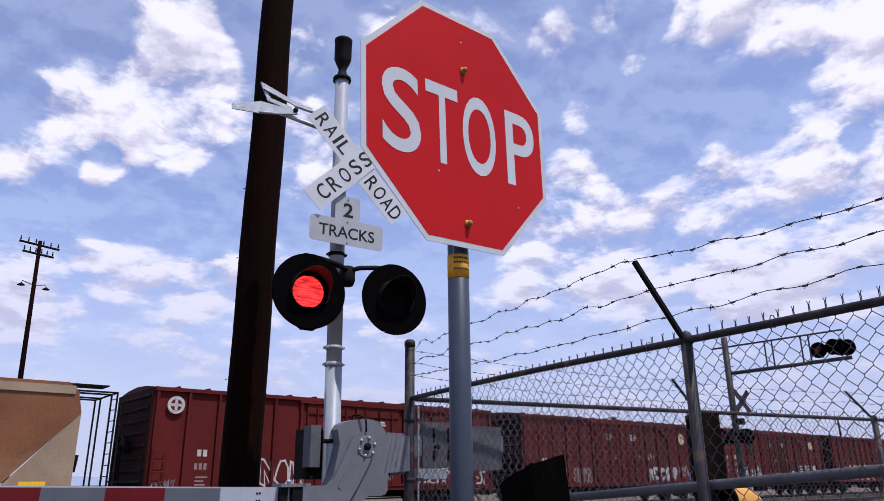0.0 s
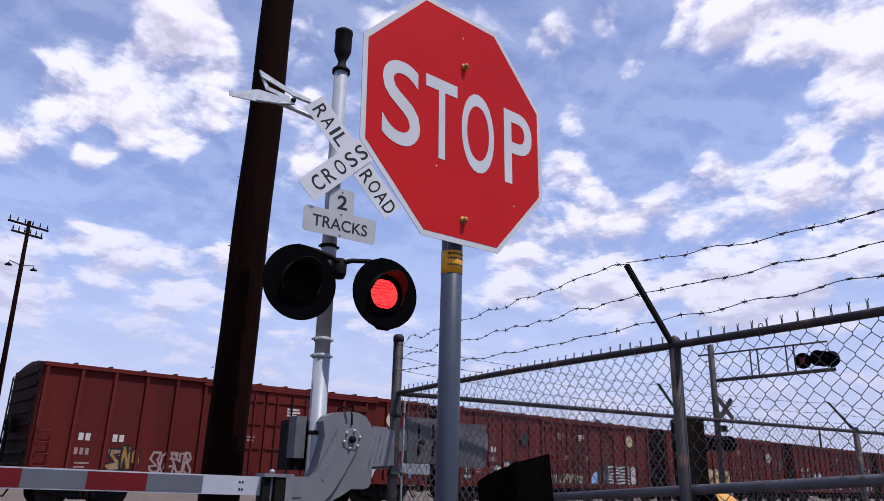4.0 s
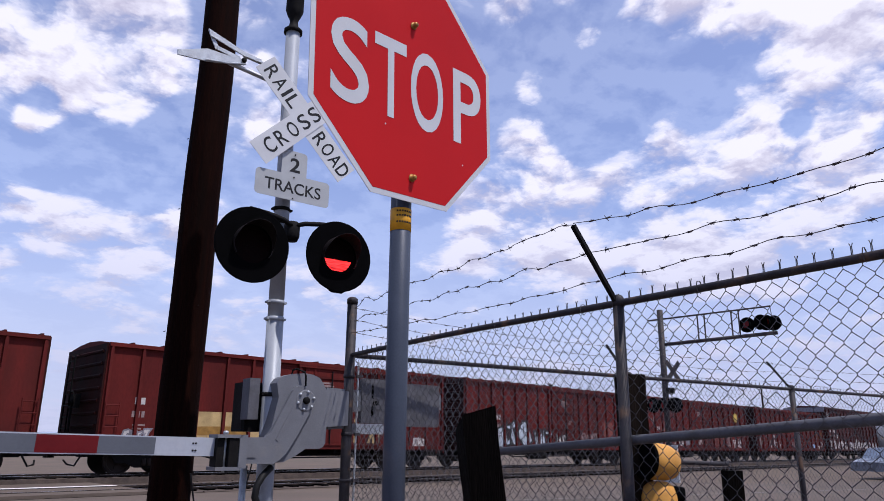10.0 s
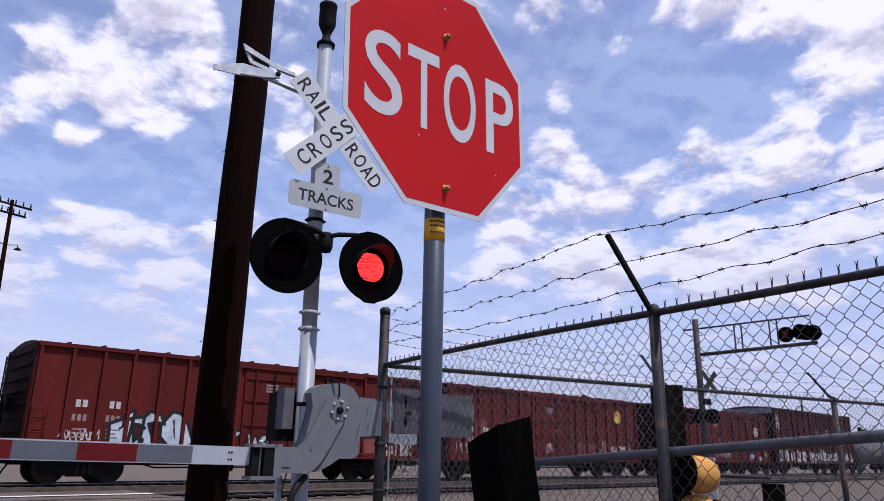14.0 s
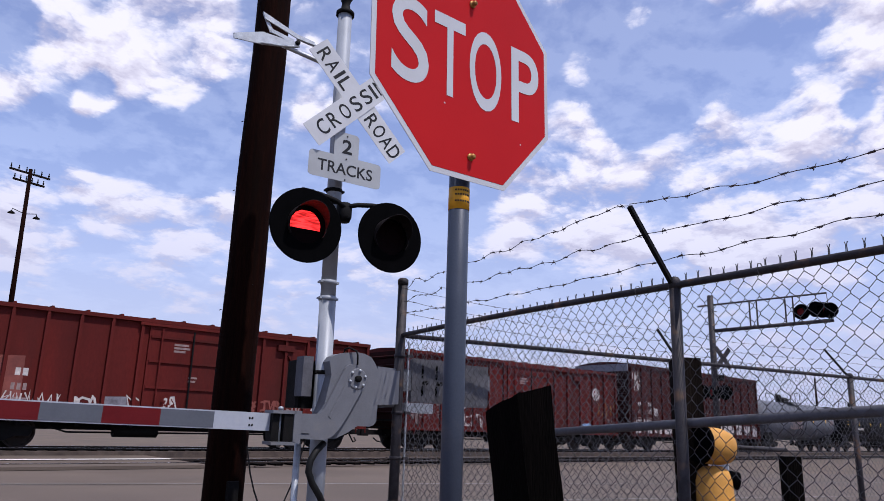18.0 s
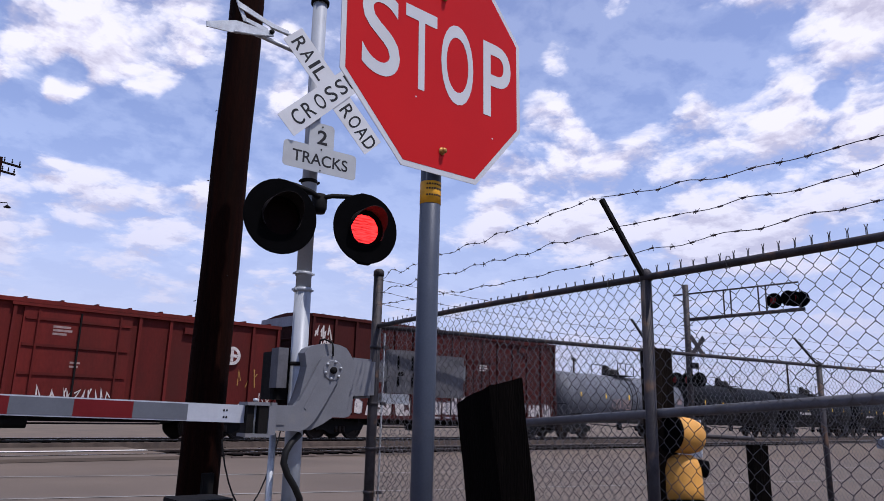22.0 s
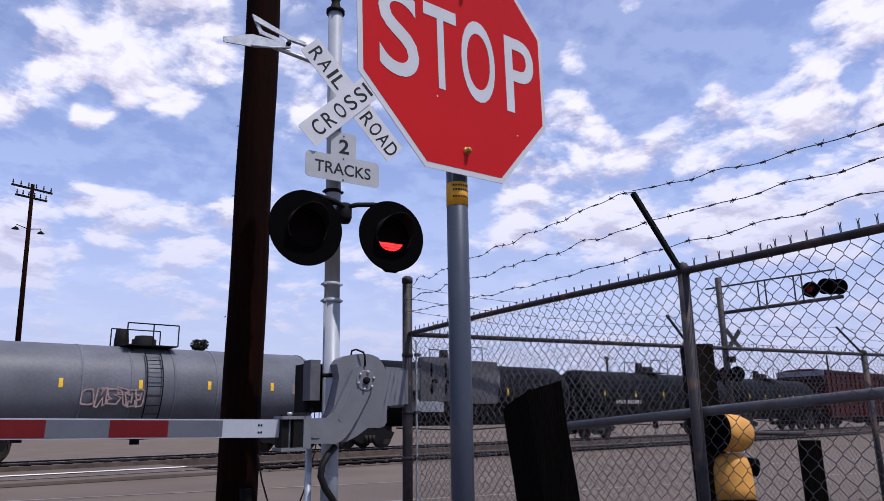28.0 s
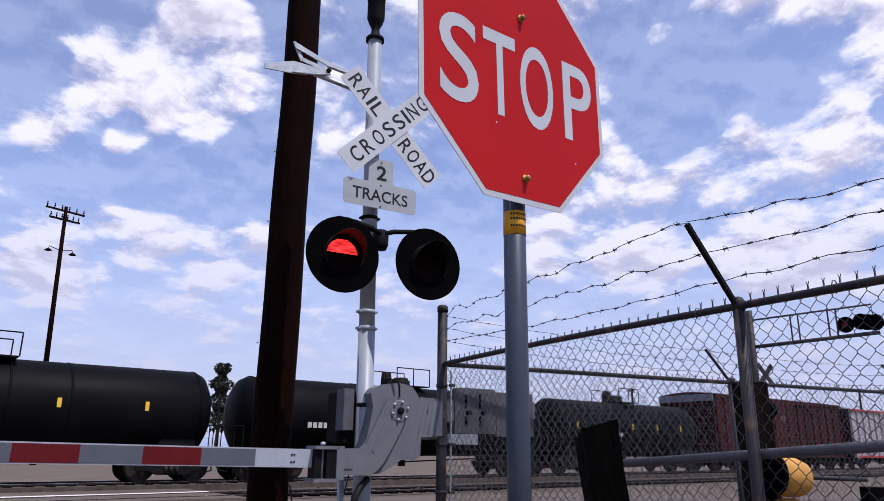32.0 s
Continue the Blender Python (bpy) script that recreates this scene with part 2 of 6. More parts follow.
MAST = material("silver_painted_mast", (0.28, 0.30, 0.33), 0.45, 0.1, vary=0.08, scale=5, grain=90, bump=0.05, dirt=(0.36, 0.34, 0.31), dirt_amount=0.1)
GATE_GREY = material("grey_gate_casting", (0.138, 0.142, 0.155), 0.55, 0.05, vary=0.1, scale=6, grain=80, bump=0.1, dirt=(0.2, 0.18, 0.16), dirt_amount=0.15)
IRON = material("dark_iron", (0.006, 0.0055, 0.0055), 0.75, 0.0, vary=0.35, scale=12, grain=90, bump=0.25, spec=0.12)
BLACK_PAINT = material("matt_black_paint", (0.002, 0.002, 0.0023), 0.85, vary=0.25, scale=10, grain=120, bump=0.06, spec=0.015)
VISOR = material("worn_black_hood", (0.014, 0.011, 0.011), 0.5, vary=0.3, scale=12, bump=0.06, spec=0.15)
CREOSOTE = material("creosoted_timber", (0.0075, 0.0022, 0.0013), 0.85, vary=0.55, scale=3.5, grain=26, bump=0.6, stretch=(5, 5, 0.35), dirt=(0.004, 0.002, 0.0015), dirt_amount=0.5, spec=0.03)
TIE_WOOD = material("old_tie_timber", (0.0022, 0.0016, 0.0014), 0.9, vary=0.5, scale=5, grain=40, bump=0.6, stretch=(4, 4, 0.4), spec=0.04)
GREY_WOOD = material("weathered_timber", (0.009, 0.0065, 0.005), 0.9, vary=0.45, scale=5, grain=40, bump=0.6, stretch=(4, 4, 0.4), spec=0.04)
RUBBER = material("black_rubber", (0.006, 0.006, 0.006), 0.6, vary=0.2, bump=0.05)
YELLOW_TAG = material("yellow_tape", (0.62, 0.30, 0.015), 0.5, vary=0.12, scale=30, bump=0.04)
YELLOW = material("faded_yellow_paint", (0.50, 0.25, 0.05), 0.6, vary=0.16, scale=10, grain=120, bump=0.12, dirt=(0.36, 0.18, 0.05), dirt_amount=0.25)
ARM_WHITE = material("arm_white_sheeting", (0.33, 0.35, 0.39), 0.4, vary=0.06, scale=5, bump=0.04, dirt=(0.45, 0.44, 0.42), dirt_amount=0.1)
ARM_GREY = material("arm_grey_sheeting", (0.088, 0.095, 0.112), 0.5, vary=0.08, scale=5, bump=0.05)
ARM_RED = material("arm_red_sheeting", (0.10, 0.005, 0.006), 0.4, vary=0.1, scale=5, bump=0.04)
LENS_DARK = material("unlit_red_lens", (0.004, 0.0012, 0.0013), 0.7, vary=0.3, scale=30, bump=0.1, spec=0.04)
BRASS = material("weathered_brass_bolt", (0.32, 0.16, 0.04), 0.45, 0.4, vary=0.3, scale=60, bump=0.05)
# no emission: the glow of the lit far lenses is put into this red
LENS_PAINTED_LIT = material("red_lens_painted_lit", (0.30, 0.008, 0.010), 0.35, vary=0.2, scale=30, bump=0.05)
WEIGHT_GREY = material("dull_grey_weight", (0.085, 0.085, 0.095), 0.7, vary=0.2, scale=8, grain=70, bump=0.12, dirt=(0.05, 0.045, 0.04), dirt_amount=0.3)
LED = material("lit_red_led_panel", (0.2, 0.004, 0.004), 0.5, vary=0.1, bump=0, emit=(1.0, 0.03, 0.025), emit_strength=1.5)


def diode_rows(mat):
    """Rows of diodes: uneven bright and dimmer lines across the panel."""
    n, l = mat.node_tree.nodes, mat.node_tree.links
    co, mp, tex, r = n.new("ShaderNodeTexCoord"), n.new("ShaderNodeMapping"), n.new("ShaderNodeTexNoise"), n.new("ShaderNodeMapRange")
    mp.inputs["Scale"].default_value = (9, 9, 75)
    tex.inputs["Scale"].default_value, tex.inputs["Detail"].default_value = 1.0, 2
    r.inputs["From Min"].default_value, r.inputs["From Max"].default_value = 0.38, 0.62
    r.inputs["To Min"].default_value, r.inputs["To Max"].default_value = 0.55, 2.6
    l.new(co.outputs["Object"], mp.inputs["Vector"])
    l.new(mp.outputs[0], tex.inputs["Vector"])
    l.new(tex.outputs["Fac"], r.inputs["Value"])
    l.new(r.outputs[0], n["Principled BSDF"].inputs["Emission Strength"])


diode_rows(LED)
HOPPER = material("tan_hopper_paint", (0.17, 0.07, 0.03), 0.6, vary=0.2, scale=0.8, grain=14, bump=0.08, dirt=(0.3, 0.22, 0.14), dirt_amount=0.4)
HOPPER_TAN = material("cream_hopper_paint", (0.27, 0.20, 0.13), 0.6, vary=0.16, scale=0.8, grain=14, bump=0.08, dirt=(0.2, 0.1, 0.06), dirt_amount=0.3)
BOX_RED = material("oxide_red_boxcar_paint", (0.082, 0.0088, 0.0068), 0.75, vary=0.24, scale=0.9, grain=16, bump=0.1, dirt=(0.036, 0.009, 0.007), dirt_amount=0.35, per_object=0.14, stretch=(1, 1, 0.35), spec=0.15)
BOX_BROWN = material("dark_brown_boxcar_paint", (0.046, 0.0075, 0.006), 0.75, vary=0.28, scale=0.9, grain=16, bump=0.1, dirt=(0.016, 0.006, 0.005), dirt_amount=0.35, per_object=0.12, stretch=(1, 1, 0.35), spec=0.15)
# maroon darkened for the shade on the car ends, with random patches
END_SHADE = material("shaded_maroon_car_end", (0.024, 0.0048, 0.004), 0.8, vary=0.35, scale=1.2, grain=16, bump=0.1, dirt=(0.008, 0.004, 0.004), dirt_amount=0.4, spec=0.1)
CAR_WHITE = material("white_and_red_car_side", (0.34, 0.31, 0.31), 0.55, vary=0.12, scale=0.9, grain=16, bump=0.06, dirt=(0.3, 0.2, 0.17), dirt_amount=0.3)
CAR_RED = material("bright_red_car_stripe", (0.42, 0.03, 0.02), 0.55, vary=0.15, scale=0.9, bump=0.05)
ROOF_PALE = material("pale_galvanised_roof", (0.2, 0.2, 0.23), 0.6, 0.1, vary=0.2, scale=1.2, grain=20, bump=0.08)
TANK_GREY = material("grimy_grey_tank", (0.105, 0.11, 0.125), 0.5, vary=0.22, scale=0.7, grain=12, bump=0.05, dirt=(0.05, 0.05, 0.053), dirt_amount=0.3, per_object=0.1)
TANK_BLACK = material("black_tank_paint", (0.003, 0.003, 0.0036), 0.55, vary=0.35, scale=0.8, grain=12, bump=0.05, dirt=(0.010, 0.009, 0.009), dirt_amount=0.2, per_object=0.2, spec=0.05)
WHITE_PAINT = material("white_lettering", (0.42, 0.39, 0.37), 0.6, vary=0.25, scale=8, bump=0)
GREY_PAINT = material("faded_grey_lettering", (0.22, 0.16, 0.15), 0.6, vary=0.25, scale=8, bump=0)
SPRAY_GREY = material("dull_grey_spray_paint", (0.16, 0.15, 0.17), 0.6, vary=0.35, scale=5, bump=0)
CREAM_PAINT = material("cream_spray_paint", (0.38, 0.27, 0.12), 0.6, vary=0.25, scale=3, bump=0)
GOLD_PAINT = material("mustard_spray_paint", (0.24, 0.13, 0.03), 0.6, vary=0.25, scale=4, bump=0)
BLUE_PAINT = material("pale_blue_spray_paint", (0.22, 0.36, 0.56), 0.6, vary=0.2, scale=8, bump=0)
PALE_YELLOW = material("pale_yellow_disc", (0.42, 0.36, 0.20), 0.6, vary=0.2, scale=8, bump=0)
ICE_PAINT = material("pale_blue_white_spray_paint", (0.40, 0.45, 0.50), 0.6, vary=0.25, scale=3, bump=0)
YELLOW_DISC = material("mustard_yellow_disc", (0.50, 0.34, 0.06), 0.6, vary=0.15, scale=8, bump=0)
FADED_RED = material("faded_pinkish_red_patch", (0.17, 0.05, 0.04), 0.7, vary=0.25, scale=3, bump=0)
REFLECTOR = material("yellow_reflector_tape", (0.7, 0.42, 0.02), 0.45, vary=0.15, scale=20, bump=0)
ASPHALT = material("sun_bleached_asphalt", (0.108, 0.084, 0.066), 0.9, vary=0.16, scale=0.35, grain=24, bump=0.25, dirt=(0.082, 0.064, 0.052), dirt_amount=0.3, spec=0.3)
ROAD_PAINT = material("worn_white_road_paint", (0.20, 0.19, 0.18), 0.8, vary=0.3, scale=3, grain=40, bump=0.1)
BALLAST = material("grey_ballast", (0.075, 0.057, 0.046), 0.95, vary=0.35, scale=3.0, grain=28, bump=0.8, dirt=(0.045, 0.037, 0.032), dirt_amount=0.3)
DIRT = material("dry_dirt", (0.115, 0.088, 0.066), 0.95, vary=0.2, scale=0.6, grain=20, bump=0.5, dirt=(0.105, 0.08, 0.058), dirt_amount=0.3)
RAIL_STEEL = material("rail_steel", (0.025, 0.018, 0.015), 0.7, 0.2, vary=0.3, scale=5, bump=0.1)
RAIL_TOP = material("polished_rail_head", (0.62, 0.6, 0.58), 0.22, 1.0, vary=0.08, bump=0)
CONCRETE = material("grey_concrete", (0.33, 0.31, 0.28), 0.9, vary=0.15, scale=4, grain=60, bump=0.3)
# near white: the bright glint along the rail as a base colour
GLINT = material("painted_rail_glint", (0.78, 0.75, 0.70), 0.6, vary=0.12, scale=1.5, grain=30, bump=0.15)
LEAF = material("pine_foliage", (0.018, 0.022, 0.014), 0.8, vary=0.4, scale=2, grain=10, bump=0.2)
BARK = material("bark", (0.08, 0.055, 0.04), 0.9, vary=0.3, scale=4, bump=0.4)
CAR_PAINT = material("silver_blue_car_paint", (0.2, 0.24, 0.3), 0.3, 0.5, vary=0.08, scale=2, bump=0)
CAR_GLASS = material("dark_car_glass", (0.02, 0.025, 0.03), 0.1, vary=0.1, bump=0)
# the blue haze of distance is mixed into the hills' base colour
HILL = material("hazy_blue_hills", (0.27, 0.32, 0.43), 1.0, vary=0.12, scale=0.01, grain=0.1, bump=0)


# ---- mesh helpers ----
def box(bm, x0, x1, y0, y1, z0, z1, m=None, bevel=0.0):
    """A box between two corners, with chamfered vertical edges where bevel is given."""
    if bevel:
        c = bevel
        ring = [(x0 + c, y0), (x1 - c, y0), (x1, y0 + c), (x1, y1 - c), (x1 - c, y1), (x0 + c, y1), (x0, y1 - c), (x0, y0 + c)]
    else:
        ring = [(x0, y0), (x1, y0), (x1, y1), (x0, y1)]
    lo = [Vector((x, y, z0)) for x, y in ring]
    hi = [Vector((x, y, z1)) for x, y in ring]
    if m is not None:
        lo, hi = [m @ v for v in lo], [m @ v for v in hi]
    lo, hi = [bm.verts.new(v) for v in lo], [bm.verts.new(v) for v in hi]
    k = len(ring)
    bm.faces.new(lo[::-1])
    bm.faces.new(hi)
    for i in range(k):
        bm.faces.new((lo[i], lo[(i + 1) % k], hi[(i + 1) % k], hi[i]))
    return bm


def tube(bm, points, radius, sides=8, caps=True, radii=None):
    """A round bar along points."""
    points = [Vector(p) for p in points]
    rings, side = [], None
    for i, p in enumerate(points):
        d = (points[min(i + 1, len(points) - 1)] - points[max(i - 1, 0)]).normalized()
        if side is None:
            side = d.orthogonal().normalized()
        side = (side - d * side.dot(d)).normalized()
        up = d.cross(side)
        r = radii[i] if radii else radius
        rings.append([bm.verts.new(p + (side * math.cos(a) + up * math.sin(a)) * r) for a in (2 * math.pi * k / sides for k in range(sides))])
    for a, b in zip(rings, rings[1:]):
        for k in range(sides):
            f = bm.faces.new((a[k], a[(k + 1) % sides], b[(k + 1) % sides], b[k]))
            f.smooth = sides > 6
    if caps:
        bm.faces.new(rings[0][::-1])
        bm.faces.new(rings[-1])
    return bm


def lathe(bm, profile, m=None, sides=32, smooth=True):
    """Turn (radius, height) pairs round z, then place by m."""
    m = m or Matrix()
    rings = []
    for r, h in profile:
        if r < 1e-6:
            rings.append([bm.verts.new(m @ Vector((0, 0, h)))])
        else:
            rings.append([bm.verts.new(m @ Vector((r * math.cos(2 * math.pi * k / sides), r * math.sin(2 * math.pi * k / sides), h))) for k in range(sides)])
    for a, b in zip(rings, rings[1:]):
        for k in range(sides):
            q = [a[k % len(a)], a[(k + 1) % len(a)], b[(k + 1) % len(b)], b[k % len(b)]]
            q = list(dict.fromkeys(q))
            if len(q) > 2:
                f = bm.faces.new(q)
                f.smooth = smooth
    return bm


def slab(bm, outline, depth, m=None):
    """A plate: a flat outline in x, z, with its front at y = 0 and depth behind it."""
    m = m or Matrix()
    a = [bm.verts.new(m @ Vector((x, 0, z))) for x, z in outline]
    b = [bm.verts.new(m @ Vector((x, depth, z))) for x, z in outline]
    k = len(outline)
    bm.faces.new(a)
    bm.faces.new(b[::-1])
    for i in range(k):
        bm.faces.new((a[i], b[i], b[(i + 1) % k], a[(i + 1) % k]))
    return bm


def rounded(w, h, r, cx=0.0, cz=0.0, steps=5):
    """The outline of a plate with rounded corners."""
    out = []
    for sx, sz, a0 in ((1, 1, 0), (-1, 1, 90), (-1, -1, 180), (1, -1, 270)):
        for k in range(steps + 1):
            a = radians(a0 + 90 * k / steps)
            out.append((cx + sx * (w / 2 - r) + r * math.cos(a), cz + sz * (h / 2 - r) + r * math.sin(a)))
    return out[::-1]


def disc(r, cx=0.0, cz=0.0, steps=28):
    return [(cx + r * math.cos(2 * math.pi * k / steps), cz - r * math.sin(2 * math.pi * k / steps)) for k in range(steps)]


def mesh_of(name, bm, mat):
    me = bpy.data.meshes.new(name)
    bmesh.ops.recalc_face_normals(bm, faces=bm.faces)
    bm.to_mesh(me)
    bm.free()
    me.materials.append(mat)
    return me


def part(name, bm, mat, parent, label=""):
    """One mesh under a thing or under a part."""
    ob = new(name, bm if isinstance(bm, bpy.types.Mesh) else mesh_of(name, bm, mat))
    ob.parent = parent
    return tagged(ob, label)


def thing(name, label, category, m=None, group="", kind=""):
    ob = new(name)
    ob.empty_display_size = 0.2
    ob.matrix_world = m or Matrix()
    return tagged(ob, label, category, group, kind)


def solid(name, bm, mat, label, category, group="", kind=""):
    return tagged(new(name, mesh_of(name, bm, mat)), label, category, group, kind)


def B():
    return bmesh.new()


def writing(name, text, height, width, mat, parent, m, thick=0.0008, bold=0.0):
    """Letters in the built-in font, as tall and wide as given, centred at m in its x, z plane."""
    cu = bpy.data.curves.new(name, "FONT")
    cu.body, cu.size, cu.extrude, cu.offset, cu.resolution_u = text, 1.0, 0.0, bold, 6
    tmp = new(name, cu)
    bpy.context.view_layer.update()
    me = bpy.data.meshes.new_from_object(tmp.evaluated_get(bpy.context.evaluated_depsgraph_get()))
    bpy.data.objects.remove(tmp)
    co = np.empty(len(me.vertices) * 3, np.float32)
    me.vertices.foreach_get("co", co)
    co = co.reshape(-1, 3)
    lo, hi = co.min(0), co.max(0)
    for v in me.vertices:
        x = ((v.co.x - lo[0]) / (hi[0] - lo[0]) - 0.5) * width
        z = ((v.co.y - lo[1]) / (hi[1] - lo[1]) - 0.5) * height
        v.co = m @ Vector((x, -thick, z))
    for f in me.polygons:
        f.use_smooth = False
    me.materials.clear()
    me.materials.append(mat)
    return part(name, me, mat, parent)


# ---- ground, road and tracks ----
def sheet(name, corners, z, mat, label, category, step=None):
    bm = B()
    bm.faces.new([bm.verts.new((x, y, z)) for x, y in corners])
    return solid(name, bm, mat, label, category, kind="structure")


def ground():
    bm = B()
    cuts = [-1500, -500, -150, -50, -15, 0, 15, 50, 150, 500, 1500]
    grid = [[bm.verts.new((x, y, 0)) for x in cuts] for y in cuts]
    for a, b in zip(grid, grid[1:]):
        for k in range(len(cuts) - 1):
            bm.faces.new((a[k], a[k + 1], b[k + 1], b[k]))
    solid("ground", bm, DIRT, "dry tan dirt ground reaching to the hills", "ground", kind="structure")


ground()
ROAD_TURN = radians(-17)
ALONG, ACROSS = Vector((math.cos(ROAD_TURN), math.sin(ROAD_TURN))), Vector((-math.sin(ROAD_TURN), math.cos(ROAD_TURN)))


def road_point(a, c):
    p = Vector((4.3, 5.2)) + ALONG * a + ACROSS * c
    return p.x, p.y


sheet("road", (road_point(-30, 0), road_point(160, 0), road_point(160, 9.6), road_point(34, 10.5), (10.0, 17.29), (-24.4, 17.29)), 0.004, ASPHALT,
      "grey sun-bleached asphalt street beside the tracks", "road")
sheet("road_apron", ((-40, -30), (1.0, -30), (1.2, -4.0), (1.75, 3.2), (2.2, 5.2), (-2.6, 7.2), (-40, 18)), 0.008, ASPHALT, "grey asphalt approach to the crossing", "road")
for a0, a1, c, w in ((-40, 110, 7.35, 0.11), (-40, 110, 3.75, 0.10)):
    sheet("road_line", (road_point(a0, c), road_point(a1, c), road_point(a1, c + w), road_point(a0, c + w)), 0.012, ROAD_PAINT, "worn white painted lane line on asphalt", "road marking")
sheet("ballast", ((-300, 17.3), (600, 17.3), (600, 27.6), (-300, 27.6)), 0.016, BALLAST, "grey stone ballast under two tracks", "ballast")
RAIL_Z, LIFT = 0.10, 0.17


def rail_profile(bm, x0, x1, y, top):
    box(bm, x0, x1, y - 0.036, y + 0.036, top - 0.045, top - 0.002)
    box(bm, x0, x1, y - 0.009, y + 0.009, top - 0.13, top - 0.045)


TRACKS = (("near", 19.15), ("far", 23.9))
for word, yc in TRACKS:
    track = thing("railway_track", "steel rails spiked to dark timber ties in ballast", "railway track", group="tracks", kind="structure")
    for s in (-0.75, 0.75):
        bm = B()
        top = RAIL_Z + (LIFT if word == "far" else 0)
        rail_profile(bm, -200, 500, yc + s, top)
        rail = part("rail", bm, RAIL_STEEL, track, "rust-brown steel rail")
        part("rail_head", box(B(), -200, 500, yc + s - 0.03, yc + s + 0.03, top - 0.002, top + 0.004), RAIL_TOP, rail, "polished running surface")
    tie = mesh_of("tie", box(B(), -0.115, 0.115, -1.3, 1.3, 0, 0.05), TIE_WOOD)
    for k in range(110):
        t = part("tie", tie, TIE_WOOD, track)
        t.location = (-10 + k * 0.56, yc, top - 0.088)
solid("track_bed", box(B(), -300, 600, 22.35, 25.6, 0.0, RAIL_Z + LIFT - 0.065), BALLAST, "low raised bed of grey ballast under the far track", "ballast", kind="structure")
# this first strip is added to paint the rail's glint
solid("crossing_panel", box(B(), -16, 6.7, 20.0, 20.42, 0.0, 0.096), GLINT, "added near-white strip that paints the glint beside the rail", "crossing panel", kind="structure")
for y0, y1 in ((17.35, 18.32), (18.50, 19.80), (20.44, 22.3)):
    solid("crossing_panel", box(B(), -16, 6.7, y0, y1, 0.0, 0.086), ASPHALT, "grey asphalt infill between the rails", "crossing panel", kind="structure")
bm = B()
for k in range(900):
    x, y, r = random.uniform(-12, 70), random.uniform(17.4, 27), random.uniform(0.02, 0.06)
    m = pose(x, y, 0.02, random.uniform(0, 90), random.uniform(0, 90), random.uniform(0, 90))
    box(bm, -r, r, -r, r * 0.8, -r * 0.7, r * 0.7, m)
solid("ballast_stones", bm, BALLAST, "loose broken stones over the track bed", "stones", kind="stuff")
bm = B()
for k in range(420):
    d = random.uniform(0, 1)
    x, y, r = random.uniform(2.5, 16), 0, random.uniform(0.008, 0.03)
    y = 5.0 - 0.3 * (x - 4.3) - random.uniform(-0.5, 3.5) * d
    m = pose(x, y, 0.006, random.uniform(0, 90), random.uniform(0, 90), random.uniform(0, 90))
    box(bm, -r, r, -r, r * 0.8, -r * 0.7, r * 0.7, m)
solid("roadside_gravel", bm, BALLAST, "scattered gravel on the dirt shoulder", "gravel", kind="stuff")


def hills():
    bm = B()
    top, low = [], []
    for k in range(121):
        a = radians(-75 + 150 * k / 120)
        x, y = 1380 * math.sin(a + radians(50)), 1380 * math.cos(a + radians(50))
        h = 34 + 22 * noise.noise(Vector((k * 0.09, 0.3, 0))) + 7 * noise.noise(Vector((k * 0.45, 4.3, 0)))
        h *= 0.45 + 0.55 * max(0.0, min(1.0, (k - 25) / 45))
        top.append(bm.verts.new((x * 1.1, y * 1.1, max(5, h))))
        low.append(bm.verts.new((x, y, -5)))
    for k in range(120):
        bm.faces.new((low[k], low[k + 1], top[k + 1], top[k]))
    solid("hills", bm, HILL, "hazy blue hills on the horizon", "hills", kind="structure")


hills()

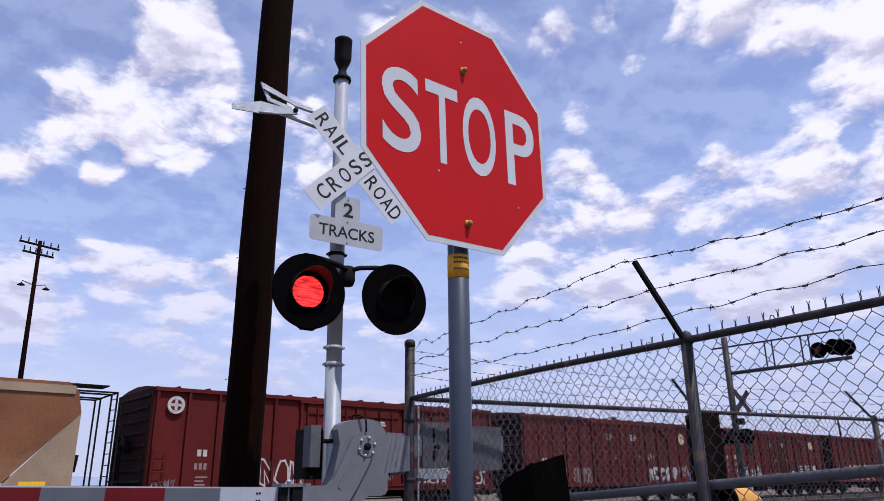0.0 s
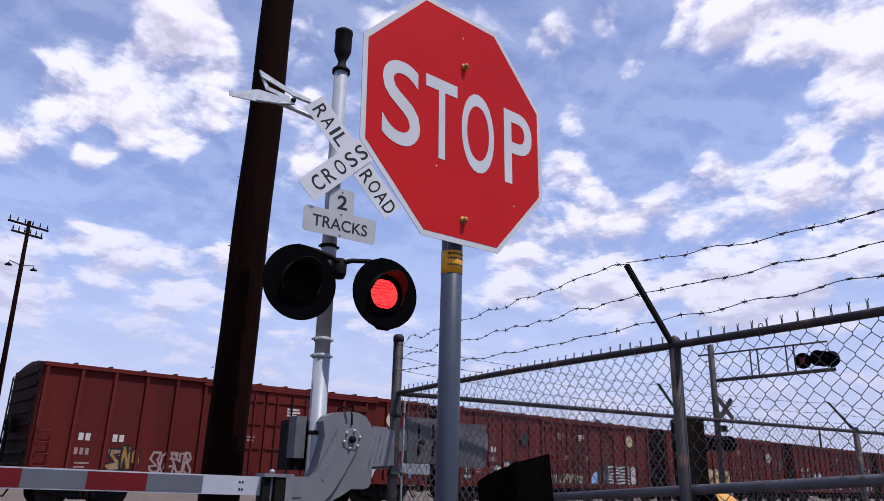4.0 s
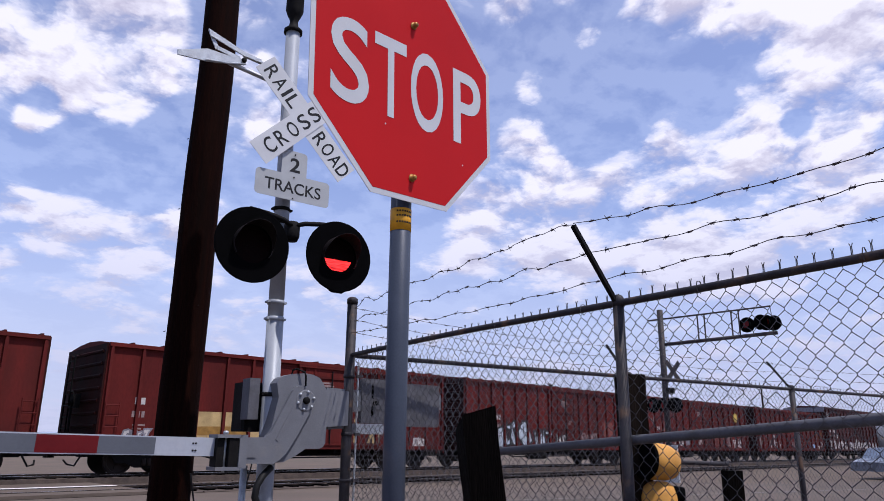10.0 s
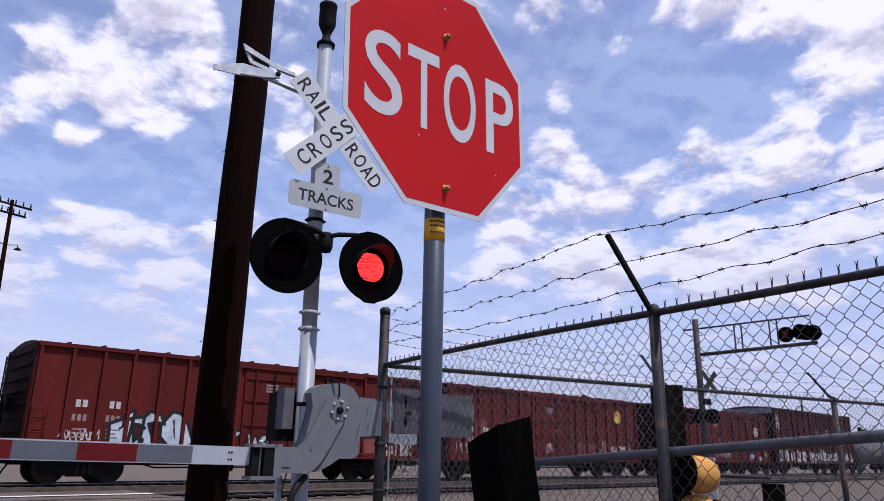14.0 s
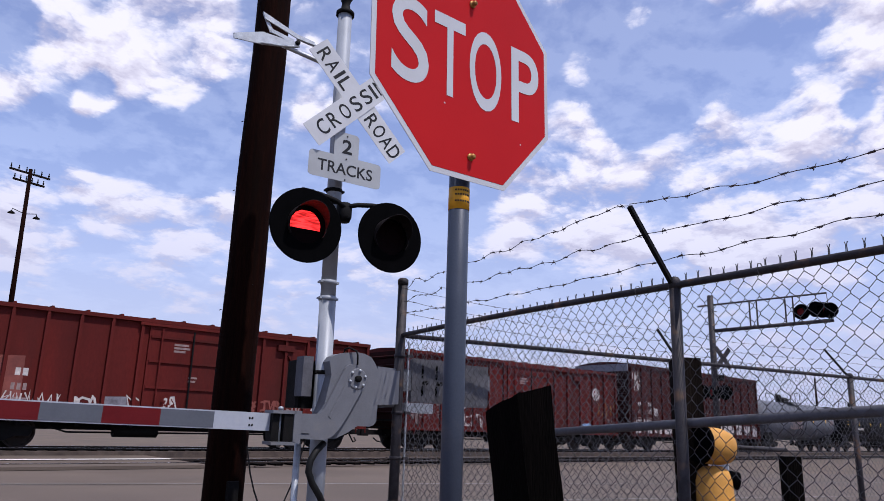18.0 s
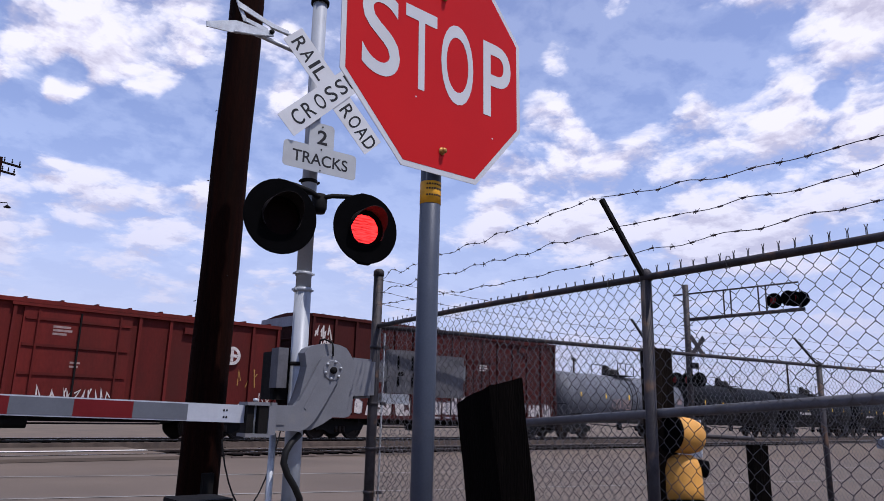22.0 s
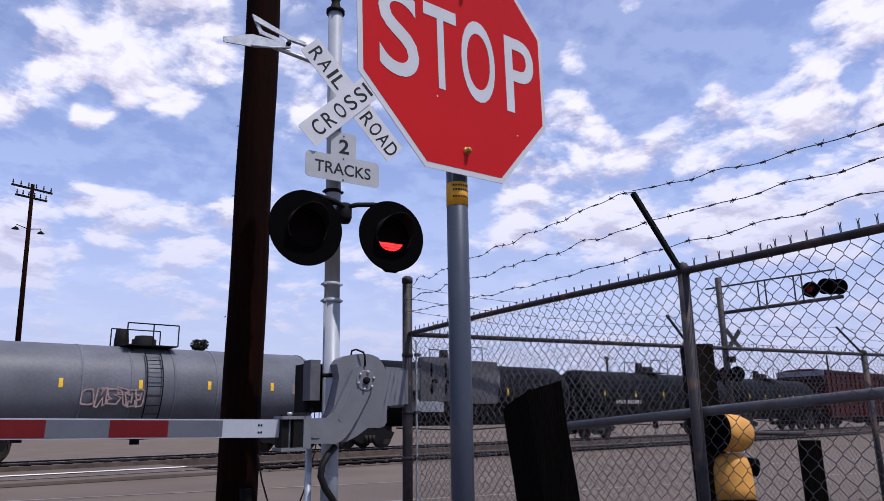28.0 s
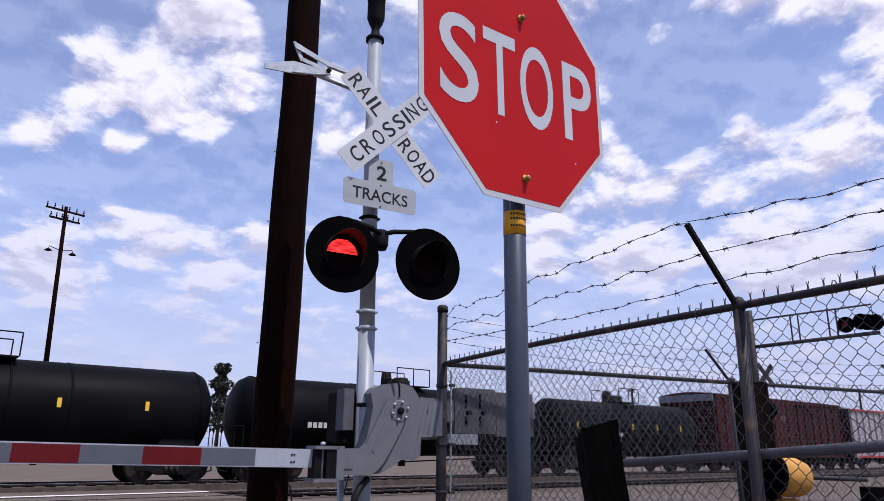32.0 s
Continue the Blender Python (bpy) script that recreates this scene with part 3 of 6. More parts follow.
# ---- stop sign ----
def stop_sign():
    st = thing("stop_sign", "red octagonal stop sign on a round grey steel post", "stop sign", pose(0.009, 0.062, 0))
    bm = B()
    tube(bm, [(0, 0, 0), (0, 0, 3.0)], 0.0385, 20)
    pole = part("post", bm, POST_BLUE, st, "round blue-grey steel post")
    bm = B()
    tube(bm, [(0, 0, 2.10), (0, 0, 2.185)], 0.0395, 20)
    tag = part("tape_band", bm, YELLOW_TAG, pole, "yellow tape band with tiny black print")
    for r_, z_ in ((0, 2.172), (0, 2.155), (0, 2.13)):
        bm = B()
        for k in range(7):
            a = -2.6 + 0.24 * k
            m = Matrix.Translation((0.0398 * math.cos(a), 0.0398 * math.sin(a), z_)) @ Matrix.Rotation(a + math.pi / 2, 4, "Z")
            box(bm, -0.0032, 0.0032, -0.0004, 0.0004, -0.0034, 0.0034, m)
        part("print_bar", bm, SIGN_BLACK, tag)
    # the plate leans a little on its post
    ax, az = Vector((0.9976, 0.037, 0.058)).normalized(), Vector((-0.058, -0.037, 0.9975)).normalized()
    ay = az.cross(ax)
    m = Matrix(((ax.x, ay.x, az.x, -0.009), (ax.y, ay.y, az.y, -0.062), (ax.z, ay.z, az.z, 2.2), (0, 0, 0, 1)))
    H, h = 0.465, 0.1926

    def octagon(k):
        q = [(H, h), (h, H), (-h, H), (-H, h), (-H, -h), (-h, -H), (h, -H), (H, -h)]
        return [(x * k, z * k + H) for x, z in q][::-1]

    plate = part("plate", slab(B(), octagon(1.0), 0.003, m), SIGN_WHITE, st, "white reflective octagon border")
    part("red_field", slab(B(), octagon(0.955), 0.0008, m @ Matrix.Translation((0, -0.0008, 0))), SIGN_RED, plate, "faded red reflective sheeting")
    for ch, h_, x, w in (("S", 0.316, -0.294, 0.172), ("T", 0.312, -0.103, 0.158), ("O", 0.322, 0.087, 0.177), ("P", 0.314, 0.320, 0.170)):
        writing("letter", ch, h_, w, SIGN_WHITE, plate, m @ Matrix.Translation((x, -0.0008, H - 0.010)), 0.0012, 0.010)
    for bx, z in ((0.005, 0.092), (0.012, 0.706)):
        bm = B()
        lathe(bm, [(0, 0.022), (0.007, 0.022), (0.0105, 0.018), (0.0105, 0.004), (0.015, 0.004), (0.015, 0.0)], m @ Matrix.Translation((bx, -0.001, z)) @ Matrix.Rotation(math.pi / 2, 4, "X"), 10)
        part("bolt", bm, BRASS, plate, "rusty brass bolt head")
    for x_, z_ in ((-0.127, 0.268), (0.008, 0.828), (0.288, 0.208)):
        part("hole", slab(B(), disc(0.0035, x_, z_, 8), 0.0005, m @ Matrix.Translation((0, -0.0014, 0))), SIGN_WHITE, plate)


stop_sign()

# ---- crossing signal with gate ----
SIG = pose(1.423, 3.252, 0, 0, 0, -7.28)
FACE = math.pi / 2


def facing(x, y, z):
    """Turns a lathe's z axis towards the road user (-y)."""
    return Matrix.Translation((x, y, z)) @ Matrix.Rotation(FACE, 4, "X")


def blade(parent, centre, turn, words, y, length=1.2):
    m = Matrix.Translation((centre[0], y, centre[1])) @ Matrix.Rotation(turn, 4, "Y")
    b = part("blade", slab(B(), rounded(length, 0.225, 0.008), 0.004, m), SIGN_WHITE, parent, "white crossbuck blade")
    for letters, places in words:
        for ch, x in zip(letters, places):
            writing("lettering", ch, 0.14, 0.03 if ch == "I" else 0.095, SIGN_BLACK, b, m @ Matrix.Translation((x, 0, 0)), 0.0012, 0.008)
    return b


LAMPS, FLASH_BLADES = [], []


def flasher(parent, x, z, y=-0.25):
    prof = [(0.150, 0.0), (0.152, 0.022), (0.298, 0.022), (0.305, 0.020), (0.305, 0.003), (0.30, 0.0), (0.150, 0.0)]
    lamp = part("flasher", lathe(B(), prof, facing(x, y, z), 56, False), BLACK_PAINT, parent, "black round flasher background")
    case = lathe(B(), [(0.16, -0.012), (0.16, -0.12), (0.12, -0.16), (0.0, -0.17)], facing(x, y, z), 28)
    part("lamp_case", case, BLACK_PAINT, lamp, "black lamp housing")
    panel = part("led_panel", lathe(B(), [(0.0, -0.010), (0.132, -0.010), (0.132, -0.014), (0.0, -0.014)], facing(x, y, z), 40, False), LED, lamp, "round panel of red light-emitting diodes")
    part("lens_ring", lathe(B(), [(0.130, -0.009), (0.152, 0.002), (0.152, -0.009), (0.130, -0.012)], facing(x, y, z), 40, False), LENS_DARK, lamp, "dark red lens rim")
    # added blades, no real lamp part: they cover the glowing panel between flashes
    for s in (1, -1):
        out = [(-0.137, -0.012), (-0.137, 0.09), (-0.10, 0.145), (-0.05, 0.178), (0.05, 0.178), (0.10, 0.145), (0.137, 0.09), (0.137, -0.012)]
        blade_mesh = slab(B(), [(a, b * s) for a, b in out][::s], 0.002, Matrix.Translation((x, y + 0.003 + (0.003 if s < 0 else 0), z)))
        FLASH_BLADES.append((part("shutter_blade", blade_mesh, LENS_DARK, lamp, "added dark blade that hides the panel between flashes"), len(LAMPS), s))
    bm = B()
    n = 24
    rows = []
    for d in (0.02, 0.31):
        row = []
        for k in range(n + 1):
            a = radians(-35 + 250 * k / n)
            reach = d if d < 0.1 else 0.05 + 0.15 * max(0.0, math.sin(a)) ** 0.7
            row.append((0.160 * math.cos(a), 0.160 * math.sin(a), reach))
        rows.append(row)
    q = [[bm.verts.new((x + p[0] * s, y - p[2], z + p[1] * s)) for p in row] for s in (1.0, 1.018) for row in rows]
    for k in range(n):
        bm.faces.new((q[0][k], q[0][k + 1], q[1][k + 1], q[1][k]))
        bm.faces.new((q[2][k], q[3][k], q[3][k + 1], q[2][k + 1]))
        bm.faces.new((q[1][k], q[1][k + 1], q[3][k + 1], q[3][k]))
    part("visor", bm, VISOR, lamp, "long black hood over the lens")
    return lamp


def crossing_signal():
    sg = thing("crossing_signal", "silver crossing mast with crossbuck, track sign and twin red flashers", "railway signal", SIG)
    bm = B()
    tube(bm, [(0.05, 0.085, 0.0), (0.03, 0.085, 2.36)], 0.070, 24)
    tube(bm, [(0.03, 0.085, 2.36), (0, 0.085, 5.03)], 0.065, 24)
    mast = part("mast", bm, MAST, sg, "silver painted steel mast")
    for z in (2.34, 2.48, 1.72, 3.18, 3.30, 3.82, 4.4):
        bm = B()
        lean = 0.05 - 0.01 * z
        tube(bm, [(lean, 0.085, z - 0.016), (lean, 0.085, z + 0.016)], 0.076 if z < 2.4 else 0.071, 20)
        box(bm, lean + 0.055, lean + 0.085, 0.05, 0.12, z - 0.008, z + 0.008)
        box(bm, lean - 0.085, lean - 0.055, 0.05, 0.12, z - 0.008, z + 0.008)
        part("clamp", bm, MAST if 2 < z < 2.5 else IRON, mast, "bolted pipe clamp")
    lathe(bm := B(), [(0, 5.03), (0.085, 5.03), (0.085, 5.06), (0.045, 5.10), (0.036, 5.15), (0.05, 5.19), (0.065, 5.22), (0.082, 5.27), (0.082, 5.45), (0.086, 5.455), (0.086, 5.48), (0.075, 5.49), (0, 5.495)], Matrix.Translation((0, 0.085, 0)), 24)
    part("bell", bm, IRON, sg, "dark electronic bell on the mast top")
    bm = B()
    lathe(bm, [(0, 0.45), (0.20, 0.45), (0.20, 0.49), (0.12, 0.50), (0.10, 0.62), (0.085, 0.64), (0, 0.64)], Matrix.Translation((0, 0.085, 0)), 16)
    part("base_flange", bm, IRON, sg, "dark cast base flange")
    part("foundation", box(B(), -0.3, 0.3, -0.2, 0.4, 0, 0.45, bevel=0.03), CONCRETE, sg, "concrete foundation block")
    # crossbuck
    cb = part("crossbuck", box(B(), 0.03, 0.16, -0.115, 0.02, 4.02, 4.18), GALV, sg, "crossbuck of two white blades with black letters")
    blade(cb, (0.097, 4.10), radians(45.3), (("RAIL", (-0.50, -0.38, -0.285, -0.195)), ("ROAD", (0.20, 0.315, 0.43, 0.54))), -0.124)
    blade(cb, (0.097, 4.10), radians(-45.3), (("CROSSING", (-0.46, -0.325, -0.18, -0.04, 0.095, 0.19, 0.285, 0.42)),), -0.130)
    # track sign
    ts = part("track_sign", slab(B(), rounded(0.686, 0.229, 0.035, 0.025, 3.452), 0.003, Matrix.Translation((0, -0.10, 0))), SIGN_GREY, sg, "pale sign reading 2 tracks")
    part("sign_top", slab(B(), rounded(0.235, 0.250, 0.035, 0.025, 3.662), 0.003, Matrix.Translation((0, -0.0968, 0))), SIGN_GREY, ts)
    writing("lettering", "TRACKS", 0.105, 0.52, SIGN_BLACK, ts, Matrix.Translation((0.025, -0.10, 3.449)), 0.0012, 0.013)
    writing("lettering", "2", 0.13, 0.095, SIGN_BLACK, ts, Matrix.Translation((0.03, -0.0972, 3.659)), 0.0012, 0.022)
    for z in (3.76, 3.55, 3.36):
        part("bolt", lathe(B(), [(0, 0.006), (0.005, 0.006), (0.007, 0.002), (0.007, 0)], facing(0.025, -0.101, z - 0.005), 8), IRON, ts)
    # lamp arms
    bm = B()
    for s, xe in ((-1, -0.36), (1, 0.41)):
        xm = 0.03
        tube(bm, [(xm, -0.14, 3.10), (xm + 0.10 * s, -0.16, 3.135), (xm + 0.24 * s, -0.17, 3.155), (xe, -0.17, 3.165), (xe, -0.19, 3.11), (xe, -0.20, 3.0)], 0.021, 10)
    arm = part("lamp_arm", bm, IRON, sg, "dark pipe arm carrying both flashers")
    bm = B()
    lathe(bm, [(0, -0.09), (0.05, -0.09), (0.066, -0.05), (0.066, 0.05), (0.05, 0.075), (0, 0.08)], Matrix.Translation((0.04, -0.10, 3.07)), 14)
    box(bm, 0.0, 0.08, -0.1, 0.03, 3.03, 3.10)
    part("junction_box", bm, IRON, arm, "dark cast junction box")
    LAMPS.append(flasher(sg, -0.356, 2.845))
    LAMPS.append(flasher(sg, 0.412, 2.875))
    # conduit and hose at the foot
    bm = B()
    tube(bm, [(-0.165, 0.02, 0.0), (-0.165, 0.02, 1.17)], 0.026, 10)
    part("conduit", bm, GALV, sg, "thin grey conduit")
    bm = B()
    tube(bm, [(0.02, -0.06, 1.16), (-0.06, -0.1, 1.10), (-0.11, -0.12, 1.03), (-0.12, -0.12, 0.95), (-0.08, -0.12, 0.86), (-0.01, -0.11, 0.77), (0.05, -0.08, 0.68), (0.08, -0.04, 0.56)], 0.027, 10)
    part("hose", bm, RUBBER, sg, "black flexible conduit hose")
    bm = B()
    pts = [(-0.56 + 0.5 * k / 12, 0.05, 1.12 - 0.62 * math.sin(math.pi * min(1, k / 12)) ** 0.8 + 0.02 * k) for k in range(13)]
    tube(bm, pts, 0.006, 6)
    part("cable", bm, RUBBER, sg, "thin hanging cable")
    # second crossbuck, seen almost from its edge
    bk = part("side_crossbuck", slab(B(), [(-1.03, 4.435), (-0.79, 4.53), (-0.46, 4.53), (-0.465, 4.49), (-0.775, 4.415), (-1.025, 4.39)], 0.012, Matrix.Translation((0, -0.02, 0))), GALV, sg, "bare aluminium blades of a second crossbuck turned edge-on")
    bm = B()
    tube(bm, [(-0.80, -0.03, 4.42), (-0.62, -0.03, 4.45), (-0.46, -0.03, 4.495)], 0.008, 6)
    part("blade_flange", bm, GALV, bk)
    part("blade", slab(B(), [(-0.785, 4.75), (-0.46, 4.645), (-0.30, 4.625), (-0.30, 4.595), (-0.46, 4.605), (-0.765, 4.69)], 0.012, Matrix.Translation((0, 0.03, 0))), GALV, bk, "aluminium blade back")
    part("blade", slab(B(), [(-0.70, 4.61), (-0.50, 4.578), (-0.475, 4.535), (-0.70, 4.575)], 0.012, Matrix.Translation((0, 0.02, 0))), GALV, bk)
    part("blade", slab(B(), [(-0.785, 4.75), (-0.745, 4.72), (-0.67, 4.60), (-0.705, 4.585)], 0.012, Matrix.Translation((0, 0.045, 0))), GALV, bk)
    bm = B()
    tube(bm, [(-0.60, 0.0, 4.475), (-0.30, 0.0, 4.44), (-0.06, 0.02, 4.42)], 0.020, 8)
    tube(bm, [(-0.46, 0.05, 4.62), (-0.30, 0.05, 4.605), (0.0, 0.06, 4.50)], 0.018, 8)
    part("bracket", bm, GALV, bk, "aluminium bracket arms")
    part("bracket_nut", lathe(B(), [(0, 0.03), (0.02, 0.03), (0.024, 0.0)], facing(-0.475, -0.01, 4.53), 8), IRON, bk)


crossing_signal()


def on_plane(u, z, y):
    """The place on the plane y that hides (u, z) of the mast's own plane from the roadside."""
    f = (5.31 + y) / 5.31
    return -2.39 + f * (u + 2.39), 1.42 + f * (z - 1.42)


def gate():
    g = thing("crossing_gate", "lowered red and white crossing gate with grey mechanism and counterweights", "crossing gate", SIG)
    y0, y1 = -0.10, 0.0
    case = [(0.018, 1.40), (0.074, 1.698), (0.051, 1.811), (0.075, 1.85), (0.104, 1.867), (0.18, 1.889), (0.294, 1.904), (0.37, 1.895), (0.432, 1.872), (0.475, 1.82), (0.498, 1.78), (0.72, 1.775), (0.72, 1.49),
            (0.517, 1.474), (0.513, 1.341), (0.49, 1.31), (0.451, 1.296), (0.336, 1.297), (0.246, 1.24), (0.147, 1.194), (0.02, 1.188)]
    body = part("mechanism_case", slab(B(), [on_plane(u, z, -0.11) for u, z in case], 0.20, Matrix.Translation((0, -0.11, 0))), GATE_GREY, g, "rounded grey mechanism housing")
    part("cover_flange", slab(B(), [on_plane(u, z, -0.06) for u, z in ((0.50, 1.80), (0.76, 1.79), (0.76, 1.47), (0.53, 1.455))], 0.10, Matrix.Translation((0, -0.06, 0))), GATE_GREY, body, "flat side cover")
    neck = [(-0.243, 1.379), (-0.006, 1.383), (0.03, 1.42), (0.198, 1.761), (0.225, 1.788), (0.262, 1.80), (0.31, 1.80), (0.348, 1.785), (0.39, 1.745), (0.402, 1.70), (0.39, 1.64), (0.26, 1.40), (0.17, 1.26), (0.11, 1.205), (0.055, 1.18), (-0.235, 1.188)]
    arm = part("gooseneck", slab(B(), [on_plane(u, z, -0.15) for u, z in neck], 0.06, Matrix.Translation((0, -0.15, 0))), GATE_GREY, g, "grey cast gooseneck arm")
    part("rib", slab(B(), [on_plane(u, z, -0.16) for u, z in ((-0.2, 1.34), (-0.08, 1.34), (-0.08, 1.23), (-0.2, 1.23))], 0.012, Matrix.Translation((0, -0.157, 0))), GATE_GREY, arm, "raised square boss")
    part("rib", slab(B(), [on_plane(u, z, -0.155) for u, z in ((0.075, 1.37), (0.215, 1.65), (0.24, 1.635), (0.095, 1.35))], 0.012, Matrix.Translation((0, -0.155, 0))), GATE_GREY, arm)
    bm = B()
    loop = [(0.175, 1.86), (0.175, 1.889), (0.182, 1.921), (0.22, 1.934), (0.29, 1.912), (0.303, 1.88), (0.306, 1.797)]
    tube(bm, [(on_plane(u, z, y)[0], y, on_plane(u, z, y)[1]) for (u, z), y in zip(loop, (-0.06, -0.06, -0.08, -0.11, -0.15, -0.158, -0.158))], 0.008, 8)
    part("lift_handle", bm, IRON, g, "thin steel lifting loop")
    hub = part("pivot_plate", lathe(B(), [(0, 0.006), (0.078, 0.006), (0.085, 0.003), (0.085, 0)], facing(0.237, -0.15, 1.673), 24, False), GATE_GREY, g)
    part("pivot_nut", lathe(B(), [(0, 0.03), (0.018, 0.03), (0.028, 0.02), (0.028, 0.0)], facing(0.237, -0.156, 1.673), 12), IRON, hub, "dark pivot nut")
    nut = mesh_of("bolt", lathe(B(), [(0, 0.012), (0.010, 0.012), (0.013, 0.0)], facing(0, 0, 0), 8), GALV)
    for k in range(6):
        a = k * math.pi / 3 + 0.3
        o = part("bolt", nut, GALV, hub)
        o.location = (0.237 + 0.07 * math.cos(a), -0.157, 1.673 + 0.07 * math.sin(a))
    # fork that holds the arm
    fk = part("arm_fork", box(B(), -0.30, -0.24, -0.20, 0.0, 1.16, 1.40), GATE_GREY, g, "black and grey arm fork")
    for z0, z1 in ((1.375, 1.40), (1.145, 1.17)):
        part("fork_plate", box(B(), -0.47, -0.28, -0.20, -0.01, z0, z1), GATE_GREY, fk)
    part("dark_block", box(B(), -0.46, -0.405, -0.17, -0.04, 1.17, 1.375), IRON, fk, "black steel block")
    part("dark_block", box(B(), -0.375, -0.305, -0.19, -0.02, 1.17, 1.375), IRON, fk, "black steel block")
    bm = B()
    tube(bm, [(-0.39, -0.14, 1.13), (-0.39, -0.14, 1.41)], 0.012, 8)
    lathe(bm, [(0, 1.43), (0.02, 1.425), (0.022, 1.405), (0, 1.405)], Matrix.Translation((-0.39, -0.14, 0)), 8)
    part("shear_bolt", bm, GALV, fk, "bright bolt through the fork")
    # striped arm
    tip = Matrix.Translation((-0.46, 0, 1.31)) @ Matrix.Rotation(radians(0.9), 4, "Y") @ Matrix.Translation((0.46, 0, -1.31))
    ga = part("gate_arm", box(B(), -6.6, -0.46, -0.125, -0.085, 1.245, 1.375, tip, 0.004), ARM_WHITE, g, "red, grey and white striped gate arm")
    x, k = -0.885, 0
    while x > -6.4:
        w = 0.372
        part("stripe", box(B(), x - w, x, -0.1268, -0.1252, 1.252, 1.366, tip), ARM_GREY if k % 2 == 0 else ARM_RED, ga, "grey reflective band" if k % 2 == 0 else "red reflective band")
        x, k = x - w, k + 1
    for xx in (-0.62, -0.60):
        for z in (1.285, 1.335):
            part("rivet", lathe(B(), [(0, 0.006), (0.006, 0.004), (0.008, 0)], facing(xx, -0.126, z), 8), IRON, ga)
    # counterweights beyond the mechanism
    cw = part("counterweight_arm", slab(B(), [(0.58, 1.80), (1.75, 1.80), (1.75, 1.66), (0.58, 1.60)], 0.05, Matrix.Translation((0, 0.06, 0))), GATE_GREY, g, "grey counterweight bar")
    for x0, x1, z, lab in ((0.875, 1.305, 1.71, "slotted dull grey counterweight plate"), (1.31, 1.72, 1.69, "dull grey counterweight plate")):
        p = part("counterweight", slab(B(), rounded(x1 - x0, 0.385, 0.02, (x0 + x1) / 2, z, 2), 0.05, Matrix.Translation((0, 0.05, 0))), WEIGHT_GREY, cw, lab)
        for sx in ((0.985, 1.135) if x0 < 1 else ()):
            for zz, hh in ((1.79, 0.13), (1.62, 0.09)):
                part("slot", slab(B(), rounded(0.022, hh, 0.01, sx, zz, 3), 0.002, Matrix.Translation((0, 0.0475, 0))), BLACK_PAINT, p)
            part("stud", lathe(B(), [(0, 0.05), (0.02, 0.05), (0.02, 0.0)], facing(sx + 0.02, 0.05, 1.69), 8), IRON, p)
    part("lower_weight", box(B(), 0.82, 1.11, 0.05, 0.11, 1.425, 1.512), GALV, cw, "pale steel bar")
    # control case behind the mast
    part("control_case", box(B(), -0.15, 0.04, 0.17, 0.42, 1.43, 1.82, bevel=0.02), IRON, g, "dark control case behind the mast")
    part("case_shield", box(B(), -0.17, -0.085, 0.02, 0.17, 1.52, 1.84), WEIGHT_GREY, g, "grey side shield plate")


gate()


def timber_post(name, top, foot, w, d, mat, label, turn=0.0, slant=0.0):
    t = thing(name, label, "post", Matrix.Translation(foot))
    off, h = Vector(top) - Vector(foot), top[2] - foot[2]
    bm = B()
    rings = []
    r = Matrix.Rotation(turn, 3, "Z")
    for k in range(9):
        f = k / 8
        c = off * f
        ring = []
        for x, y in ((-w, -d), (0, -d * 1.02), (w, -d), (w, d), (0, d * 1.02), (-w, d)):
            j = 0.006 * noise.noise(Vector((x * 9, y * 9 + f * 7, 3)))
            p = r @ Vector((x + j, y + j, 0))
            ring.append(bm.verts.new((c.x + p.x, c.y + p.y, h * f + (slant * x / w if k == 8 else 0) - (0.15 if k == 0 else 0))))
        rings.append(ring)
    for a, b in zip(rings, rings[1:]):
        for k in range(6):
            bm.faces.new((a[k], a[(k + 1) % 6], b[(k + 1) % 6], b[k]))
    bm.faces.new(rings[-1])
    part("timber", bm, mat, t)
    return t


FLAP_POST = timber_post("leaning_timber_post", (0.625, 0.2445, 1.485), (0.744, 0.1165, 0.0), 0.068, 0.05, TIE_WOOD, "black leaning timber post with a swinging black flap", radians(-47), 0.02)


def flap():
    """A stiff black rubber sheet hinged along the post; its own origin is the top of the hinge."""
    bm = B()
    rows = []
    for k in range(9):
        z = -1.36 * k / 8
        rows.append([(x, z + (0.30 * x if k == 0 else 0) + 0.004 * math.sin(37 * x + k), 0.006 * noise.noise(Vector((x * 9, z * 5, 2)))) for x in (-0.205, -0.15, -0.10, -0.05, 0.0)])
    for y in (-0.006, 0.006):
        g = [[bm.verts.new((x, y + bow, z)) for x, z, bow in row] for row in rows]
        for r0, r1 in zip(g, g[1:]):
            for k in range(4):
                bm.faces.new((r0[k], r0[k + 1], r1[k + 1], r1[k]))
    bmesh.ops.bridge_loops(bm, edges=[e for e in bm.edges if e.is_boundary])
    return part("flap", bm, TIE_WOOD, FLAP_POST, "stiff black sheet hinged on the post")


FLAP = flap()
timber_post("timber_post", (2.125, 0.42, 1.752), (2.15, 0.40, 0.0), 0.070, 0.070, GREY_WOOD, "dark weathered timber post behind the fence", radians(-40))
timber_post("short_timber_post", (2.335, -0.05, 1.225), (2.35, -0.06, 0.0), 0.041, 0.041, TIE_WOOD, "short black timber stub behind the fence", radians(-40))


